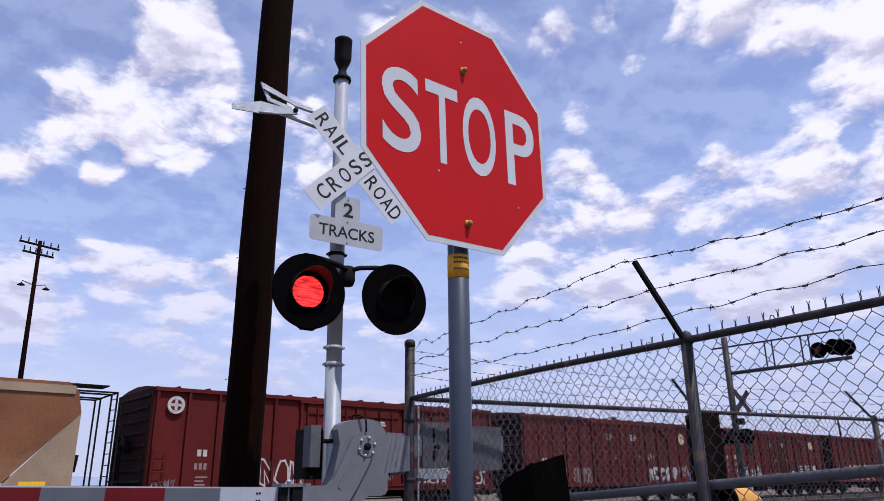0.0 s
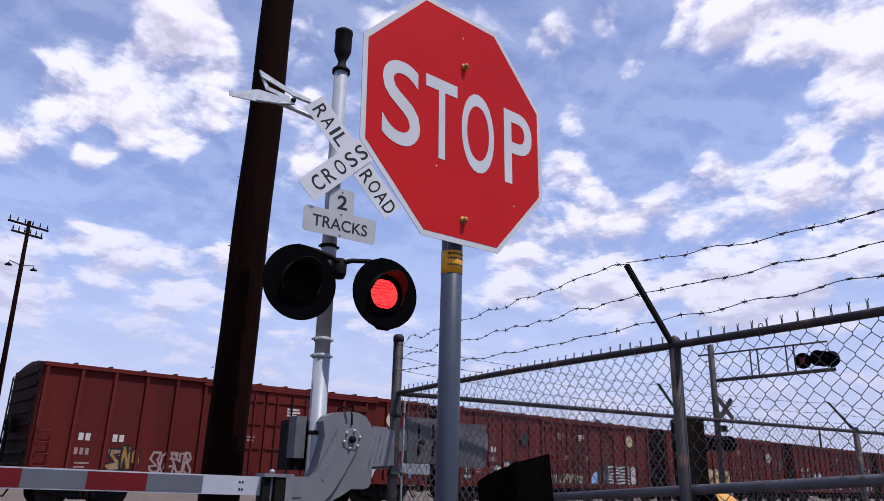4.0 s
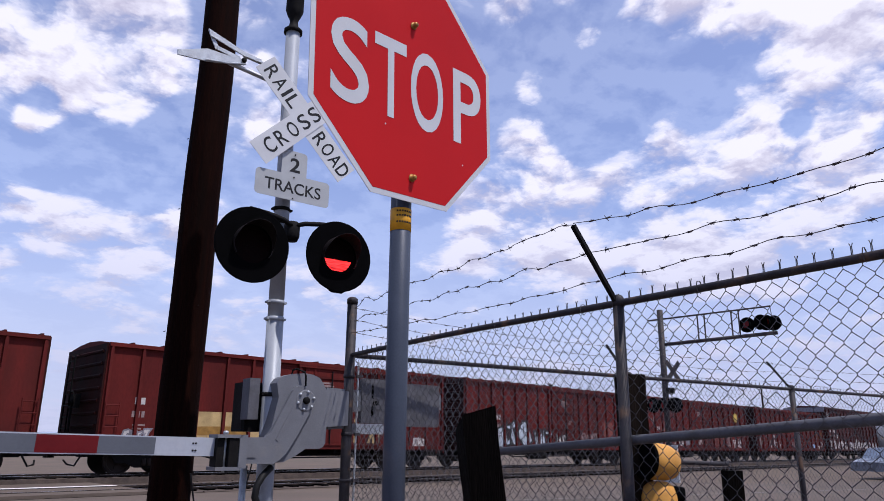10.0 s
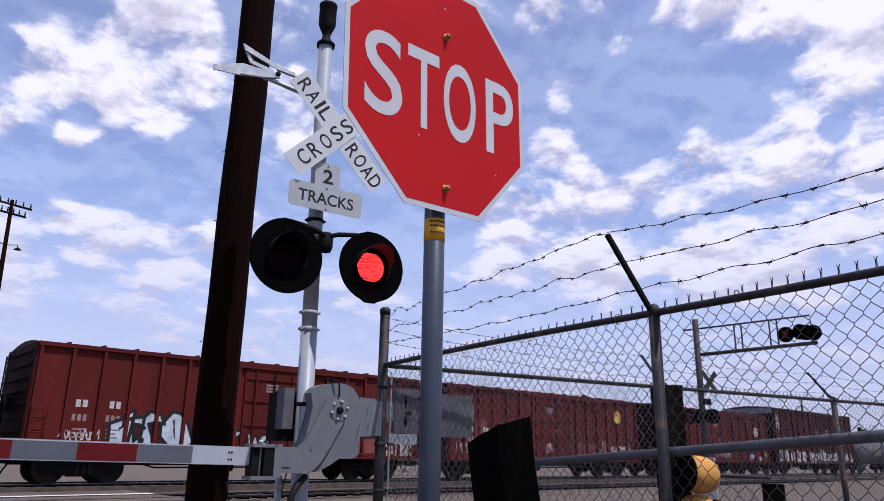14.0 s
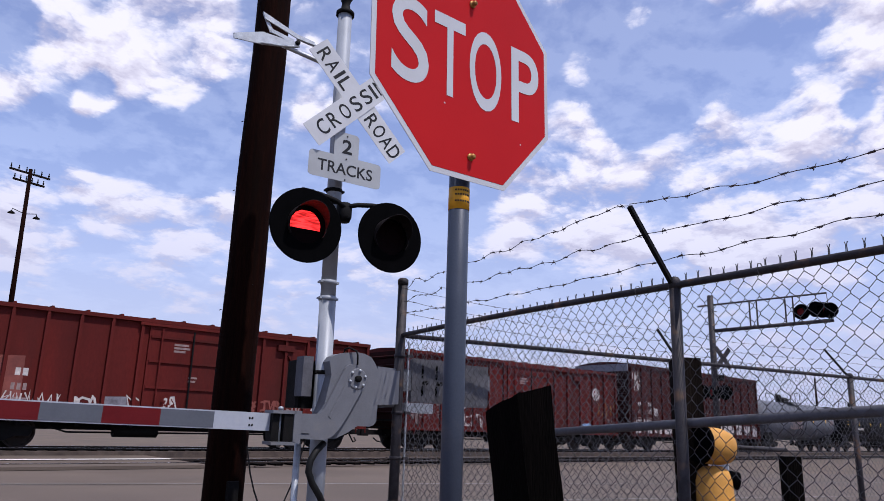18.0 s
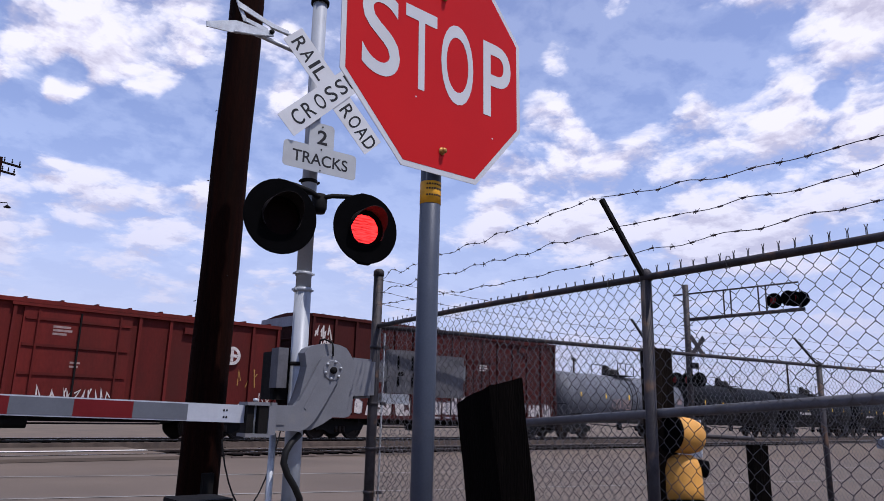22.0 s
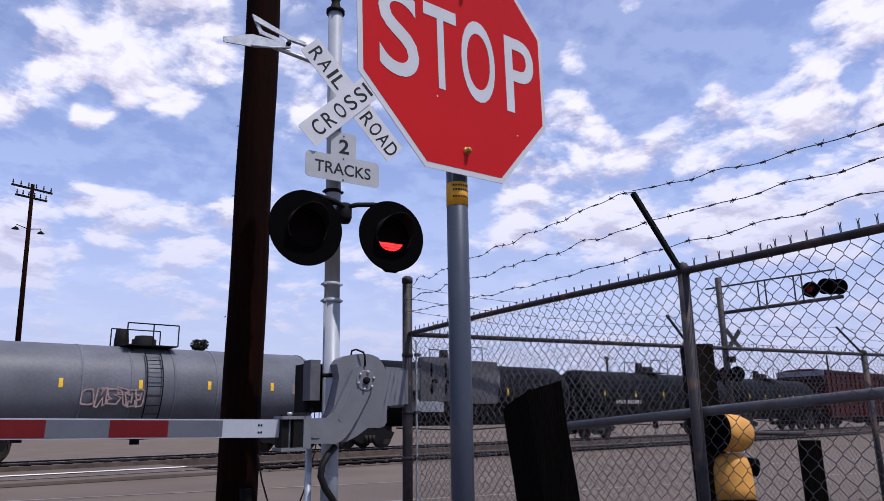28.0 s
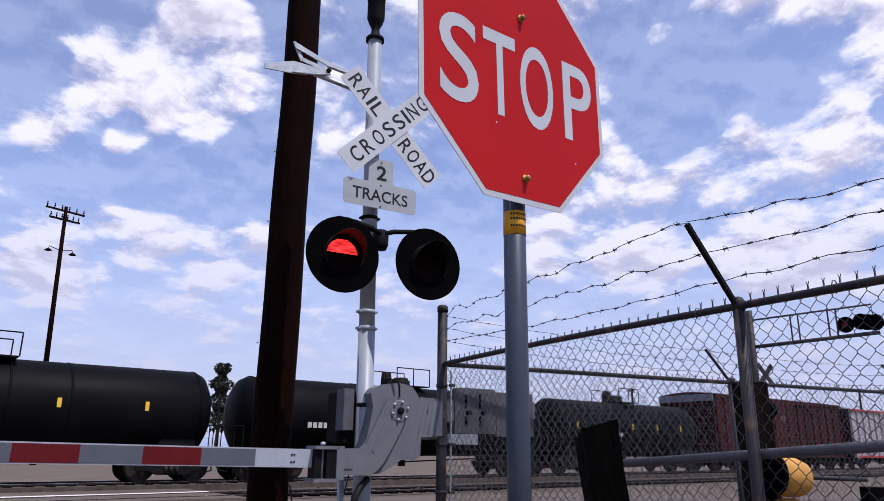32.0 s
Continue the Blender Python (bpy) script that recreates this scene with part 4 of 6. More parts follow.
def utility_pole():
    p = thing("utility_pole", "dark brown creosoted wooden utility pole", "utility pole", pose(1.298, 4.66, 0))
    bm = B()
    n = 26
    radii = [0.186 - 0.022 * k / n for k in range(n + 1)]
    tube(bm, [(0.006 * math.sin(k * 1.3) + 0.05 * k / n, 0.006 * math.cos(k * 0.9) - 0.03 * k / n, 12.0 * k / n) for k in range(n + 1)], 0.15, 24, radii=radii)
    pole = part("pole", bm, CREOSOTE, p)
    bm = B()
    box(bm, -0.05, 0.05, -0.23, -0.18, 0.35, 0.78)
    part("cable_guard", bm, IRON, p, "dark box at the pole foot")
    for k in range(14):
        a, z = random.uniform(0, 6.3), random.uniform(1.5, 6.5)
        bm = B()
        r = 0.182 - 0.0018 * z
        tube(bm, [(r * math.cos(a), r * math.sin(a), z), ((r + 0.02) * math.cos(a), (r + 0.02) * math.sin(a), z - 0.01)], 0.004, 5)
        part("nail", bm, IRON, pole)


utility_pole()
tagged(solid("battery_box", box(B(), 0.70, 1.12, 3.55, 3.95, 0, 0.66, bevel=0.03), IRON, "low black steel box by the pole foot", "steel box"))

# ---- chain-link fence ----
CORNER, NEAR_POST = Vector((2.097, 3.12)), Vector((1.621, 0.156))
NEAR_DIR = (NEAR_POST - CORNER).normalized()
BACK_DIR = Vector((6.5, -1.56)).normalized()


def mesh_panel(bm, start, way, length, z0, z1, cell, r, fence=None):
    """Woven diamond wires: upright zigzags, each hooked round its neighbour."""
    half = cell / 2
    rise = half * 1.12
    count, steps = int(length / half), int((z1 - z0) / rise)
    nrm = Vector((-way.y, way.x, 0))
    for i in range(count):
        bm = B() if fence else bm
        pts = []
        for k in range(steps + 1):
            a = (i + (k + i) % 2) * half
            bow = 0.012 * noise.noise(Vector((a * 0.9, k * 0.05, z1)))
            p = Vector((start.x + way.x * a, start.y + way.y * a, z1 - (steps - k) * rise)) + nrm * (bow + (0.004 if k % 2 else -0.004))
            pts.append(p - Vector((0, 0, cell * 0.07)))
            pts.append(p + Vector((0, 0, cell * 0.07)))
        tube(bm, pts, r, 3, False)
        e = pts[-1]
        if i % 2 == 0:
            up = Vector((way.x, way.y, 0))
            h = 0.030 + 0.014 * noise.noise(Vector((i * 0.7, 2.0, z1)))
            for s in (-1, 1):
                tube(bm, [e + up * 0.003 * s, e + Vector((0, 0, h)) + up * 0.002 * s, e + Vector((0, 0, h + 0.014)) + up * 0.007 * s], r * 1.15, 3, False)
        if fence:
            part("wire", bm, WIRE, fence)


def barbed(bm, a, b, sag, r=0.0021, gap=0.125, wave=0.006, seed=0.0):
    a, b = Vector(a), Vector(b)
    n = max(8, int((b - a).length / 0.06))
    pts = []
    for k in range(n + 1):
        f = k / n
        p = a.lerp(b, f) + Vector((0, 0, -4 * sag * f * (1 - f)))
        p += Vector((wave * noise.noise(Vector((k * 0.33, seed, 1))), wave * noise.noise(Vector((k * 0.33, seed, 5))), 1.6 * wave * noise.noise(Vector((k * 0.29, seed, 9)))))
        pts.append(p)
    tube(bm, pts, r, 5)
    d = (b - a).normalized()
    for k in range(2, n, max(1, round(gap / 0.06))):
        c = pts[k]
        tube(bm, [c - d * 0.012, c + d * 0.012], r * 2.3, 5)
        for s in (-1, 1):
            v = Vector((random.uniform(-1, 1), random.uniform(-1, 1), random.uniform(-1, 1))).normalized() * 0.017
            tube(bm, [c + d * 0.008 * s - v, c + d * 0.008 * s + v], r * 0.7, 4)
    return bm


def fence_post(parent, at, top, r, arm=None, mat=None):
    bm = B()
    tube(bm, [(at.x, at.y, 0), (at.x, at.y, top)], r, 14)
    p = part("post", bm, mat or GALV_DARK, parent, "round weathered steel fence post")
    bm = B()
    lathe(bm, [(0, top + 0.035), (r * 0.7, top + 0.03), (r * 1.12, top + 0.012), (r * 1.12, top - 0.03), (0, top - 0.03)], Matrix.Translation((at.x, at.y, 0)), 14)
    part("cap", bm, mat or GALV_DARK, p)
    if arm:
        d = Vector((*arm, 0))
        c = Vector((at.x, at.y, top))
        bm = B()
        side = Vector((-arm[1], arm[0], 0)).normalized() * 0.012
        a0, a1 = c + Vector((0, 0, -0.03)), c + d + Vector((0, 0, 0.36))
        nrm = (a1 - a0).normalized().cross(side.normalized()) * 0.010
        q = [[bm.verts.new(p_ + side * sx + nrm * sy) for sx, sy in ((-1, -1), (1, -1), (1, 1), (-1, 1))] for p_ in (a0, a1)]
        for k in range(4):
            bm.faces.new((q[0][k], q[0][(k + 1) % 4], q[1][(k + 1) % 4], q[1][k]))
        bm.faces.new(q[1])
        bm.faces.new(q[0][::-1])
        part("wire_arm", bm, IRON, p, "slanted barbed-wire arm")
    return p


TOP = 2.08


def fences():
    near = thing("near_fence", "chain-link fence with top rail and three barbed strands", "fence", group="yard fences", kind="structure")
    arm = (-0.31, 0.05)
    fence_post(near, CORNER, 2.56, 0.043)
    far_post = NEAR_POST + NEAR_DIR * 2.9
    fence_post(near, NEAR_POST, TOP + 0.01, 0.029, arm)
    fence_post(near, far_post, TOP + 0.01, 0.029, arm)
    p3 = far_post + NEAR_DIR * 2.9
    fence_post(near, p3, TOP + 0.01, 0.029, arm)
    bm = B()
    n = 24
    tube(bm, [(CORNER.x + NEAR_DIR.x * a, CORNER.y + NEAR_DIR.y * a, TOP + 0.012 * math.sin(a * 1.1)) for a in (8.6 * k / n for k in range(n + 1))], 0.019, 12)
    part("top_rail", bm, GALV_DARK, near, "weathered steel top rail")
    bm = B()
    tube(bm, [(CORNER.x + NEAR_DIR.x * a + 0.045, CORNER.y + NEAR_DIR.y * a, 1.178 + 0.066 * a) for a in (1.75, 3.4, 5.0, 8.6)], 0.024, 12)
    part("middle_rail", bm, WEIGHT_GREY, near, "thick weathered brace pipe")
    mesh_panel(None, CORNER + NEAR_DIR * 0.05 + Vector((0.03, 0)), NEAR_DIR, 7.4, 0.06, TOP + 0.012, 0.076, 0.0022, near)
    base = Vector((*NEAR_POST, TOP + 0.01))
    for j, f in enumerate((1.0, 0.62, 0.26)):
        on = [Vector((*q, TOP + 0.01)) + Vector((arm[0], arm[1], 0.36)) * f + Vector((0, 0, 0.012)) for q in (NEAR_POST, far_post, p3)]
        bm = B()
        barbed(bm, (CORNER.x - 0.03, CORNER.y - 0.03, 2.50 - 0.115 * j), on[0], 0.012 * j, wave=0.030 - 0.007 * j, seed=j)
        barbed(bm, on[0], on[1], (0.105, 0.045, 0.005)[j], wave=0.016, seed=j + 7)
        barbed(bm, on[1], on[2], 0.04, seed=j + 13)
        part("barbed_strand", bm, BARB, near, "rusty barbed-wire strand")
    bm = B()
    for k in range(9):
        a = 0.5 + k * 0.75
        c = Vector((CORNER.x + NEAR_DIR.x * a, CORNER.y + NEAR_DIR.y * a, TOP))
        tube(bm, [c + Vector((-0.03 * math.cos(q), 0, 0.03 * math.sin(q))) for q in (k2 * 0.9 for k2 in range(8))], 0.0025, 4)
    part("tie_wires", bm, WIRE, near)
    # the tension bar with clips at the corner post
    bm = B()
    tube(bm, [(CORNER.x + 0.05, CORNER.y - 0.06, 0.1), (CORNER.x + 0.05, CORNER.y - 0.06, 2.02)], 0.009, 6)
    part("tension_bar", bm, GALV, near)
    for z in (0.7, 1.05, 1.42, 1.9):
        bm = B()
        lathe(bm, [(0.043, z - 0.014), (0.05, z - 0.014), (0.05, z + 0.014), (0.043, z + 0.014)], Matrix.Translation((*CORNER, 0)), 14)
        box(bm, CORNER.x + 0.03, CORNER.x + 0.085, CORNER.y - 0.075, CORNER.y - 0.055, z - 0.013, z + 0.013)
        part("band_clip", bm, GALV_DARK, near)
    back = thing("back_fence", "chain-link fence along the street with barbed strands", "fence", group="yard fences", kind="structure")
    arm2 = (0.07, 0.30)
    posts = [CORNER + BACK_DIR * a for a in (3.30, 6.20, 9.05, 11.9, 14.7, 17.3)]
    for q in posts:
        fence_post(back, q, TOP + 0.02, 0.036, arm2)
    end = posts[-1]
    bm = B()
    tube(bm, [(CORNER.x, CORNER.y, TOP), (end.x, end.y, TOP)], 0.021, 10)
    part("top_rail", bm, GALV_DARK, back, "weathered steel top rail")
    bm = B()
    mesh_panel(bm, CORNER + BACK_DIR * 0.05, BACK_DIR, 17.2, 0.06, TOP, 0.076, 0.0025)
    tagged(part("chain_link", bm, WIRE, back, "woven galvanised diamond wire"), kind="stuff")
    for j, f in enumerate((1.0, 0.62, 0.26)):
        on = [Vector((CORNER.x, CORNER.y, 2.5 - 0.11 * j))] + [Vector((*q, TOP + 0.01)) + Vector((arm2[0], arm2[1], 0.36)) * f for q in posts]
        bm = B()
        for a, b in zip(on, on[1:]):
            barbed(bm, a, b, 0.04, 0.0019, 0.18, seed=j + a.x)
        part("barbed_strand", bm, BARB, back, "rusty barbed-wire strand")


fences()


def barrel_lamp(at, turn, label, hooded):
    """A yellow lamp housing: a fat rounded drum with a dark face, or with a small dark hooded lens at its side."""
    t = thing("yellow_lamp", label, "lamp", Matrix.Translation(at) @ turn, group="yellow lamps on the post")
    back = 0.0 if hooded else 0.05
    prof = [(0, -0.14 + back), (0.055, -0.135 + back), (0.085, -0.11 + back), (0.099, -0.06 + back), (0.101, 0.05), (0.099, 0.10), (0.092, 0.105)]
    part("housing", lathe(B(), prof, Matrix(), 24), YELLOW, t, "faded yellow rounded housing")
    rim = part("rim", lathe(B(), [(0.092, 0.105), (0.105, 0.105), (0.105, 0.125), (0.09, 0.127), (0.08, 0.112), (0, 0.106)], Matrix(), 24, False), BLACK_PAINT, t, "black recessed face")
    if hooded:
        side = Matrix.Translation((0.09, 0, -0.07)) @ Matrix.Rotation(radians(80), 4, "Y")
        part("hood", lathe(B(), [(0.040, -0.02), (0.046, -0.02), (0.048, 0.045), (0.04, 0.045), (0.04, -0.02)], side, 16), BLACK_PAINT, t, "small black hood")
        part("lens", lathe(B(), [(0, 0.022), (0.040, 0.018)], side, 16), LENS_DARK, t, "dark red lens")
    else:
        part("latch", box(B(), 0.095, 0.112, -0.015, 0.015, 0.03, 0.09), IRON, rim)


barrel_lamp((2.15, 0.29, 1.02), Matrix.Rotation(radians(-42), 4, "Z") @ Matrix.Rotation(radians(172), 4, "X"), "faded yellow rounded lamp housing on the timber post", True)
barrel_lamp((2.165, 0.265, 1.262), Matrix.Rotation(radians(-22), 4, "Z") @ Matrix.Rotation(radians(-84), 4, "Y"), "faded yellow lamp with a black face on the timber post", False)
bm = B()
tube(bm, [(2.06, 0.42, 1.27), (2.3, 0.16, 1.26), (2.46, 0.02, 1.255)], 0.012, 8)
tube(bm, [(2.06, 0.42, 1.02), (2.14, 0.30, 1.03)], 0.016, 8)
tagged(solid("lamp_bracket", bm, GALV_DARK, "dull steel pipe bracket on the timber post", "bracket"))


# ---- far signals and distance ----
def cantilever_signal():
    c = thing("cantilever_signal", "tall steel cantilever signal with red flashers over the street", "railway signal", pose(24.8, 12.5, 0, 0, 0, -66))
    bm = B()
    tube(bm, [(0, 0, 0), (0, 0, 6.75)], 0.12, 14)
    mast = part("mast", bm, GALV_DARK, c, "steel mast")
    bm = B()
    tube(bm, [(0, 0, 5.32), (4.3, 0, 5.62)], 0.075, 10)
    part("lower_boom", bm, GALV_DARK, c, "steel boom")
    bm = B()
    tube(bm, [(-0.5, 0, 6.33), (4.14, 0, 6.67), (4.16, 0, 5.62)], 0.035, 8)
    part("upper_boom", bm, GALV_DARK, c)
    for x in (1.43, 1.69, 2.70, 2.97):
        bm = B()
        tube(bm, [(x, 0, 5.32 + 0.07 * x), (x, 0, 6.36 + 0.073 * x)], 0.03, 6)
        part("strut", bm, GALV_DARK, c)
    for k in range(6):
        bm = B()
        tube(bm, [(-0.25, 0, 3.6 + 0.5 * k), (0.22, 0, 3.6 + 0.5 * k)], 0.014, 5)
        part("step", bm, GALV_DARK, mast)

    def head(x, z, turn, lab):
        m = Matrix.Translation((x, 0, z)) @ Matrix.Rotation(turn, 4, "Z") @ Matrix.Rotation(math.pi / 2, 4, "X")
        h = part("flasher", lathe(B(), [(0, 0.0), (0.30, 0.0), (0.30, 0.03), (0.17, 0.03), (0.17, 0.30), (0.155, 0.30), (0.155, 0.04), (0, 0.04)], m, 24, False), BLACK_PAINT, c, lab)
        part("lens", lathe(B(), [(0, 0.05), (0.15, 0.045)], m, 20), LENS_PAINTED_LIT if turn < 0 else LENS_DARK, h)

    for x, z, turn in ((3.25, 5.97, -0.3), (3.72, 6.06, 2.5), (4.20, 6.0, 2.6), (3.95, 6.02, -0.3), (-0.5, 2.93, -0.4), (-0.05, 2.93, -0.4), (0.34, 2.93, 2.7)):
        head(x, z, turn, "black flasher head")
    bm = B()
    for a in (45, -45):
        box(bm, -0.55, 0.55, -0.01, 0.01, -0.1, 0.1, Matrix.Translation((0.36, -0.14, 4.23)) @ Matrix.Rotation(radians(55), 4, "Z") @ Matrix.Rotation(radians(a), 4, "Y"))
    part("crossbuck", bm, GALV_DARK, c, "crossbuck seen from behind")
    part("small_box", box(B(), 0.05, 0.35, -0.15, 0.15, 3.38, 3.6), IRON, c)
    part("control_cabinet", box(B(), -0.3, 0.3, -0.3, 0.3, 0, 1.4), GALV, c, "silver cabinet at the mast foot")


cantilever_signal()


def far_pole(x, y, h, lean, name, label, arms=True):
    p = thing(name, label, "utility pole", pose(x, y, 0, 0, lean, 20), group="far power poles")
    bm = B()
    tube(bm, [(0, 0, 0), (0, 0, h)], 0.2, 10, radii=[0.22, 0.13])
    part("pole", bm, CREOSOTE, p)
    if arms:
        for z, w in ((h - 0.35, 1.55), (h - 1.05, 1.2)) if h > 14 else ((h - 0.3, 1.1),):
            a = part("crossarm", box(B(), -w, w, -0.06, 0.06, z - 0.07, z + 0.07), GREY_WOOD, p)
            for k in range(6):
                xx = -w + 0.1 + (2 * w - 0.2) * k / 5
                part("insulator", lathe(B(), [(0, 0.45), (0.05, 0.42), (0.03, 0.3), (0.07, 0.22), (0.03, 0.1), (0, 0.05)], Matrix.Translation((xx, 0, z)), 8), IRON, a)
        bm = B()
        for s in (-1, 1):
            tube(bm, [(0, 0, h - 3.5), (0.9 * s, 0, h - 3.3), (0.95 * s, 0, h - 3.5)], 0.03, 6)
            lathe(bm, [(0.02, 0), (0.28, -0.2), (0.25, -0.22), (0, -0.15)], Matrix.Translation((0.95 * s, 0, h - 3.45)), 10)
        if h > 14:
            part("yard_lamp", bm, IRON, p, "pair of shaded yard lamps")
        else:
            bm.free()
    return p


far_pole(7.98, 57.5, 19.2, -1.7, "far_power_pole", "dark wooden power pole with crossarm and yard lamps")
far_pole(80, 60, 9.6, 1.0, "far_power_pole", "thin distant wooden power pole")
far_pole(118, 46, 10.5, 1.0, "far_power_pole", "thin distant wooden power pole")


def pine(x, y, h):
    t = thing("tree", "dark ragged conifer beyond the tracks", "tree", pose(x, y, 0))
    bm = B()
    tube(bm, [(0, 0, 0), (0.1, 0, h * 0.5), (0.05, 0.1, h * 0.97)], 0.2, 8, radii=[0.28, 0.16, 0.03])
    for k in range(26):
        a, z = k * 2.4, h * (0.3 + 0.65 * k / 26)
        r = 1.5 * (1.05 - k / 27)
        tube(bm, [(0, 0, z), (r * math.cos(a), r * math.sin(a), z + 0.15)], 0.03, 4)
    part("trunk", bm, BARK, t)
    bm = B()
    rnd = random.Random(4)
    for k in range(2600):
        f = rnd.random() ** 0.8
        z = h * (0.28 + 0.72 * f)
        r = (1.7 * (1.08 - f) ** 0.5 + 0.35) * rnd.uniform(0.25, 1.05) * (0.75 + 0.35 * math.sin(z * 3.1))
        a = rnd.uniform(0, 6.3)
        m = pose(r * math.cos(a), r * math.sin(a), z, rnd.uniform(0, 180), rnd.uniform(0, 180), rnd.uniform(0, 180))
        s = rnd.uniform(0.09, 0.24)
        bm.faces.new([bm.verts.new(m @ Vector(v)) for v in ((-s, -s * 0.5, 0), (s, -s * 0.3, 0.02), (s * 0.7, s * 0.6, 0), (-s * 0.6, s * 0.4, 0.03))])
    tagged(part("crown", bm, LEAF, t, "clumped dark green foliage"), kind="stuff")


pine(30.6, 82.0, 11.0)


def parked_car():
    c = thing("parked_car", "silver-blue sedan parked along the street", "car", pose(37.5, 7.9, 0, 0, 0, -17))
    out = [(-2.2, 0.35), (-2.2, 0.75), (-1.3, 0.92), (-0.7, 1.38), (0.9, 1.40), (1.5, 0.98), (2.15, 0.88), (2.2, 0.35)]
    part("body", slab(B(), out[::-1], 1.75, Matrix.Translation((0, -0.87, 0))), CAR_PAINT, c, "silver-blue car body")
    part("side_glass", slab(B(), [(-1.05, 0.96), (-0.62, 1.32), (0.82, 1.34), (1.25, 0.98)][::-1], 0.01, Matrix.Translation((0, -0.885, 0))), CAR_GLASS, c, "dark side windows")
    for x in (-1.4, 1.35):
        w = part("wheel", lathe(B(), [(0, 0.1), (0.3, 0.1), (0.33, 0.06), (0.33, -0.1), (0, -0.1)], facing(x, -0.80, 0.33), 18), RUBBER, c)
        part("rim", lathe(B(), [(0, 0.0), (0.2, 0.0)], facing(x, -0.905, 0.33), 14), GALV, w)


parked_car()

# ---- train ----
CAR_Y, SPEED = 23.9, 5.0
CARS = []


def truck(parent, x):
    """A two-axle freight truck: side frames, springs, wheelsets."""
    tr = part("truck", box(B(), x - 0.25, x + 0.25, -1.1, 1.1, 0.55 + LIFT, 0.99), IRON, parent, "black two-axle truck")
    out = [(x - 1.25, 0.62), (x - 1.1, 0.36), (x - 0.75, 0.36), (x - 0.45, 0.22), (x + 0.45, 0.22), (x + 0.75, 0.36), (x + 1.1, 0.36), (x + 1.25, 0.62), (x + 0.7, 0.74), (x - 0.7, 0.74)]
    for y in (-1.12, 1.02):
        part("side_frame", slab(B(), out[::-1], 0.1, Matrix.Translation((0, y, LIFT))), IRON, tr)
    for k in (-0.18, 0.0, 0.18):
        part("spring", SPRING, RAIL_STEEL, tr).location = (x + k, -1.14, 0.28 + LIFT)
    for dx in (-0.88, 0.88):
        ax = new("wheelset", WHEELSET)
        ax.parent = parent
        ax.location = (x + dx, 0, 0.457 + LIFT)
        parent_axles.append(ax)


def wheelset_mesh():
    bm = B()
    r = Matrix.Rotation(math.pi / 2, 4, "X")
    for s in (-1, 1):
        prof = [(0.05, 0.07), (0.12, 0.07), (0.14, 0.02), (0.38, 0.02), (0.40, 0.065), (0.457, 0.065), (0.46, -0.05), (0.485, -0.06), (0.485, -0.075), (0.38, -0.075), (0.12, -0.05), (0.05, -0.05)]
        lathe(bm, [(a, b * s) for a, b in prof], r @ Matrix.Translation((0, 0, 0.74 * s)), 28, False)
    tube(bm, [(0, -1.05, 0), (0, 1.05, 0)], 0.08, 10)
    for k in range(3):
        a = k * 2.1
        box(bm, -0.03, 0.03, -0.80, -0.77, 0.2, 0.3, Matrix.Rotation(a, 4, "Y"))
    return mesh_of("wheelset", bm, RAIL_STEEL)


WHEELSET = wheelset_mesh()
SPRING = mesh_of("spring", tube(B(), [(0, 0, 0), (0, 0, 0.24)], 0.07, 8), RAIL_STEEL)
AXLES, parent_axles = [], []


def coupler(parent, x, s, reach=0.88):
    bm = B()
    box(bm, min(x, x + reach * s), max(x, x + reach * s), -0.1, 0.1, 0.75, 0.95)
    box(bm, min(x + (reach - 0.12) * s, x + (reach + 0.07) * s), max(x + (reach - 0.12) * s, x + (reach + 0.07) * s), -0.17, 0.17, 0.7, 1.0)
    part("coupler", bm, IRON, parent, "black knuckle coupler")
    bm = B()
    tube(bm, [(x, -0.35, 0.8), (x + 0.2 * s, -0.4, 0.45), (x + 0.4 * s, -0.3, 0.5), (x + 0.45 * s, -0.1, 0.62)], 0.03, 6)
    part("air_hose", bm, RUBBER, parent)


GLYPHS = (
    ((0, 0), (0.30, 0), (0.34, 0.46), (0.62, 0), (1, 0), (0.9, 1), (0.60, 1), (0.60, 0.52), (0.36, 1), (0.06, 1)),
    ((0.95, 0.72), (0.85, 1), (0.2, 1), (0, 0.8), (0, 0.18), (0.2, 0), (0.85, 0), (1, 0.3), (0.62, 0.34), (0.36, 0.3), (0.36, 0.7), (0.6, 0.68)),
    ((0, 0), (0.36, 0), (0.40, 0.3), (0.62, 0.3), (0.66, 0), (1, 0.04), (0.72, 1), (0.3, 0.96)),
    ((0, 0.08), (0.3, 0), (0.9, 0.02), (1, 0.42), (0.55, 0.62), (0.95, 0.7), (0.9, 1), (0.2, 0.98), (0.02, 0.6), (0.45, 0.4), (0.0, 0.3)),
    ((0.05, 0), (0.45, 0.03), (0.46, 0.3), (0.95, 0.42), (1, 0.86), (0.8, 1), (0.1, 0.97), (0, 0.5)),
    ((0.3, 0), (0.62, 0), (0.66, 0.66), (1, 0.7), (0.96, 1), (0.0, 0.95), (0.04, 0.66), (0.34, 0.64)),
    ((0.1, 0.2), (0.35, 0), (0.7, 0), (0.95, 0.25), (1, 0.7), (0.75, 0.98), (0.3, 1), (0.02, 0.72)),
)


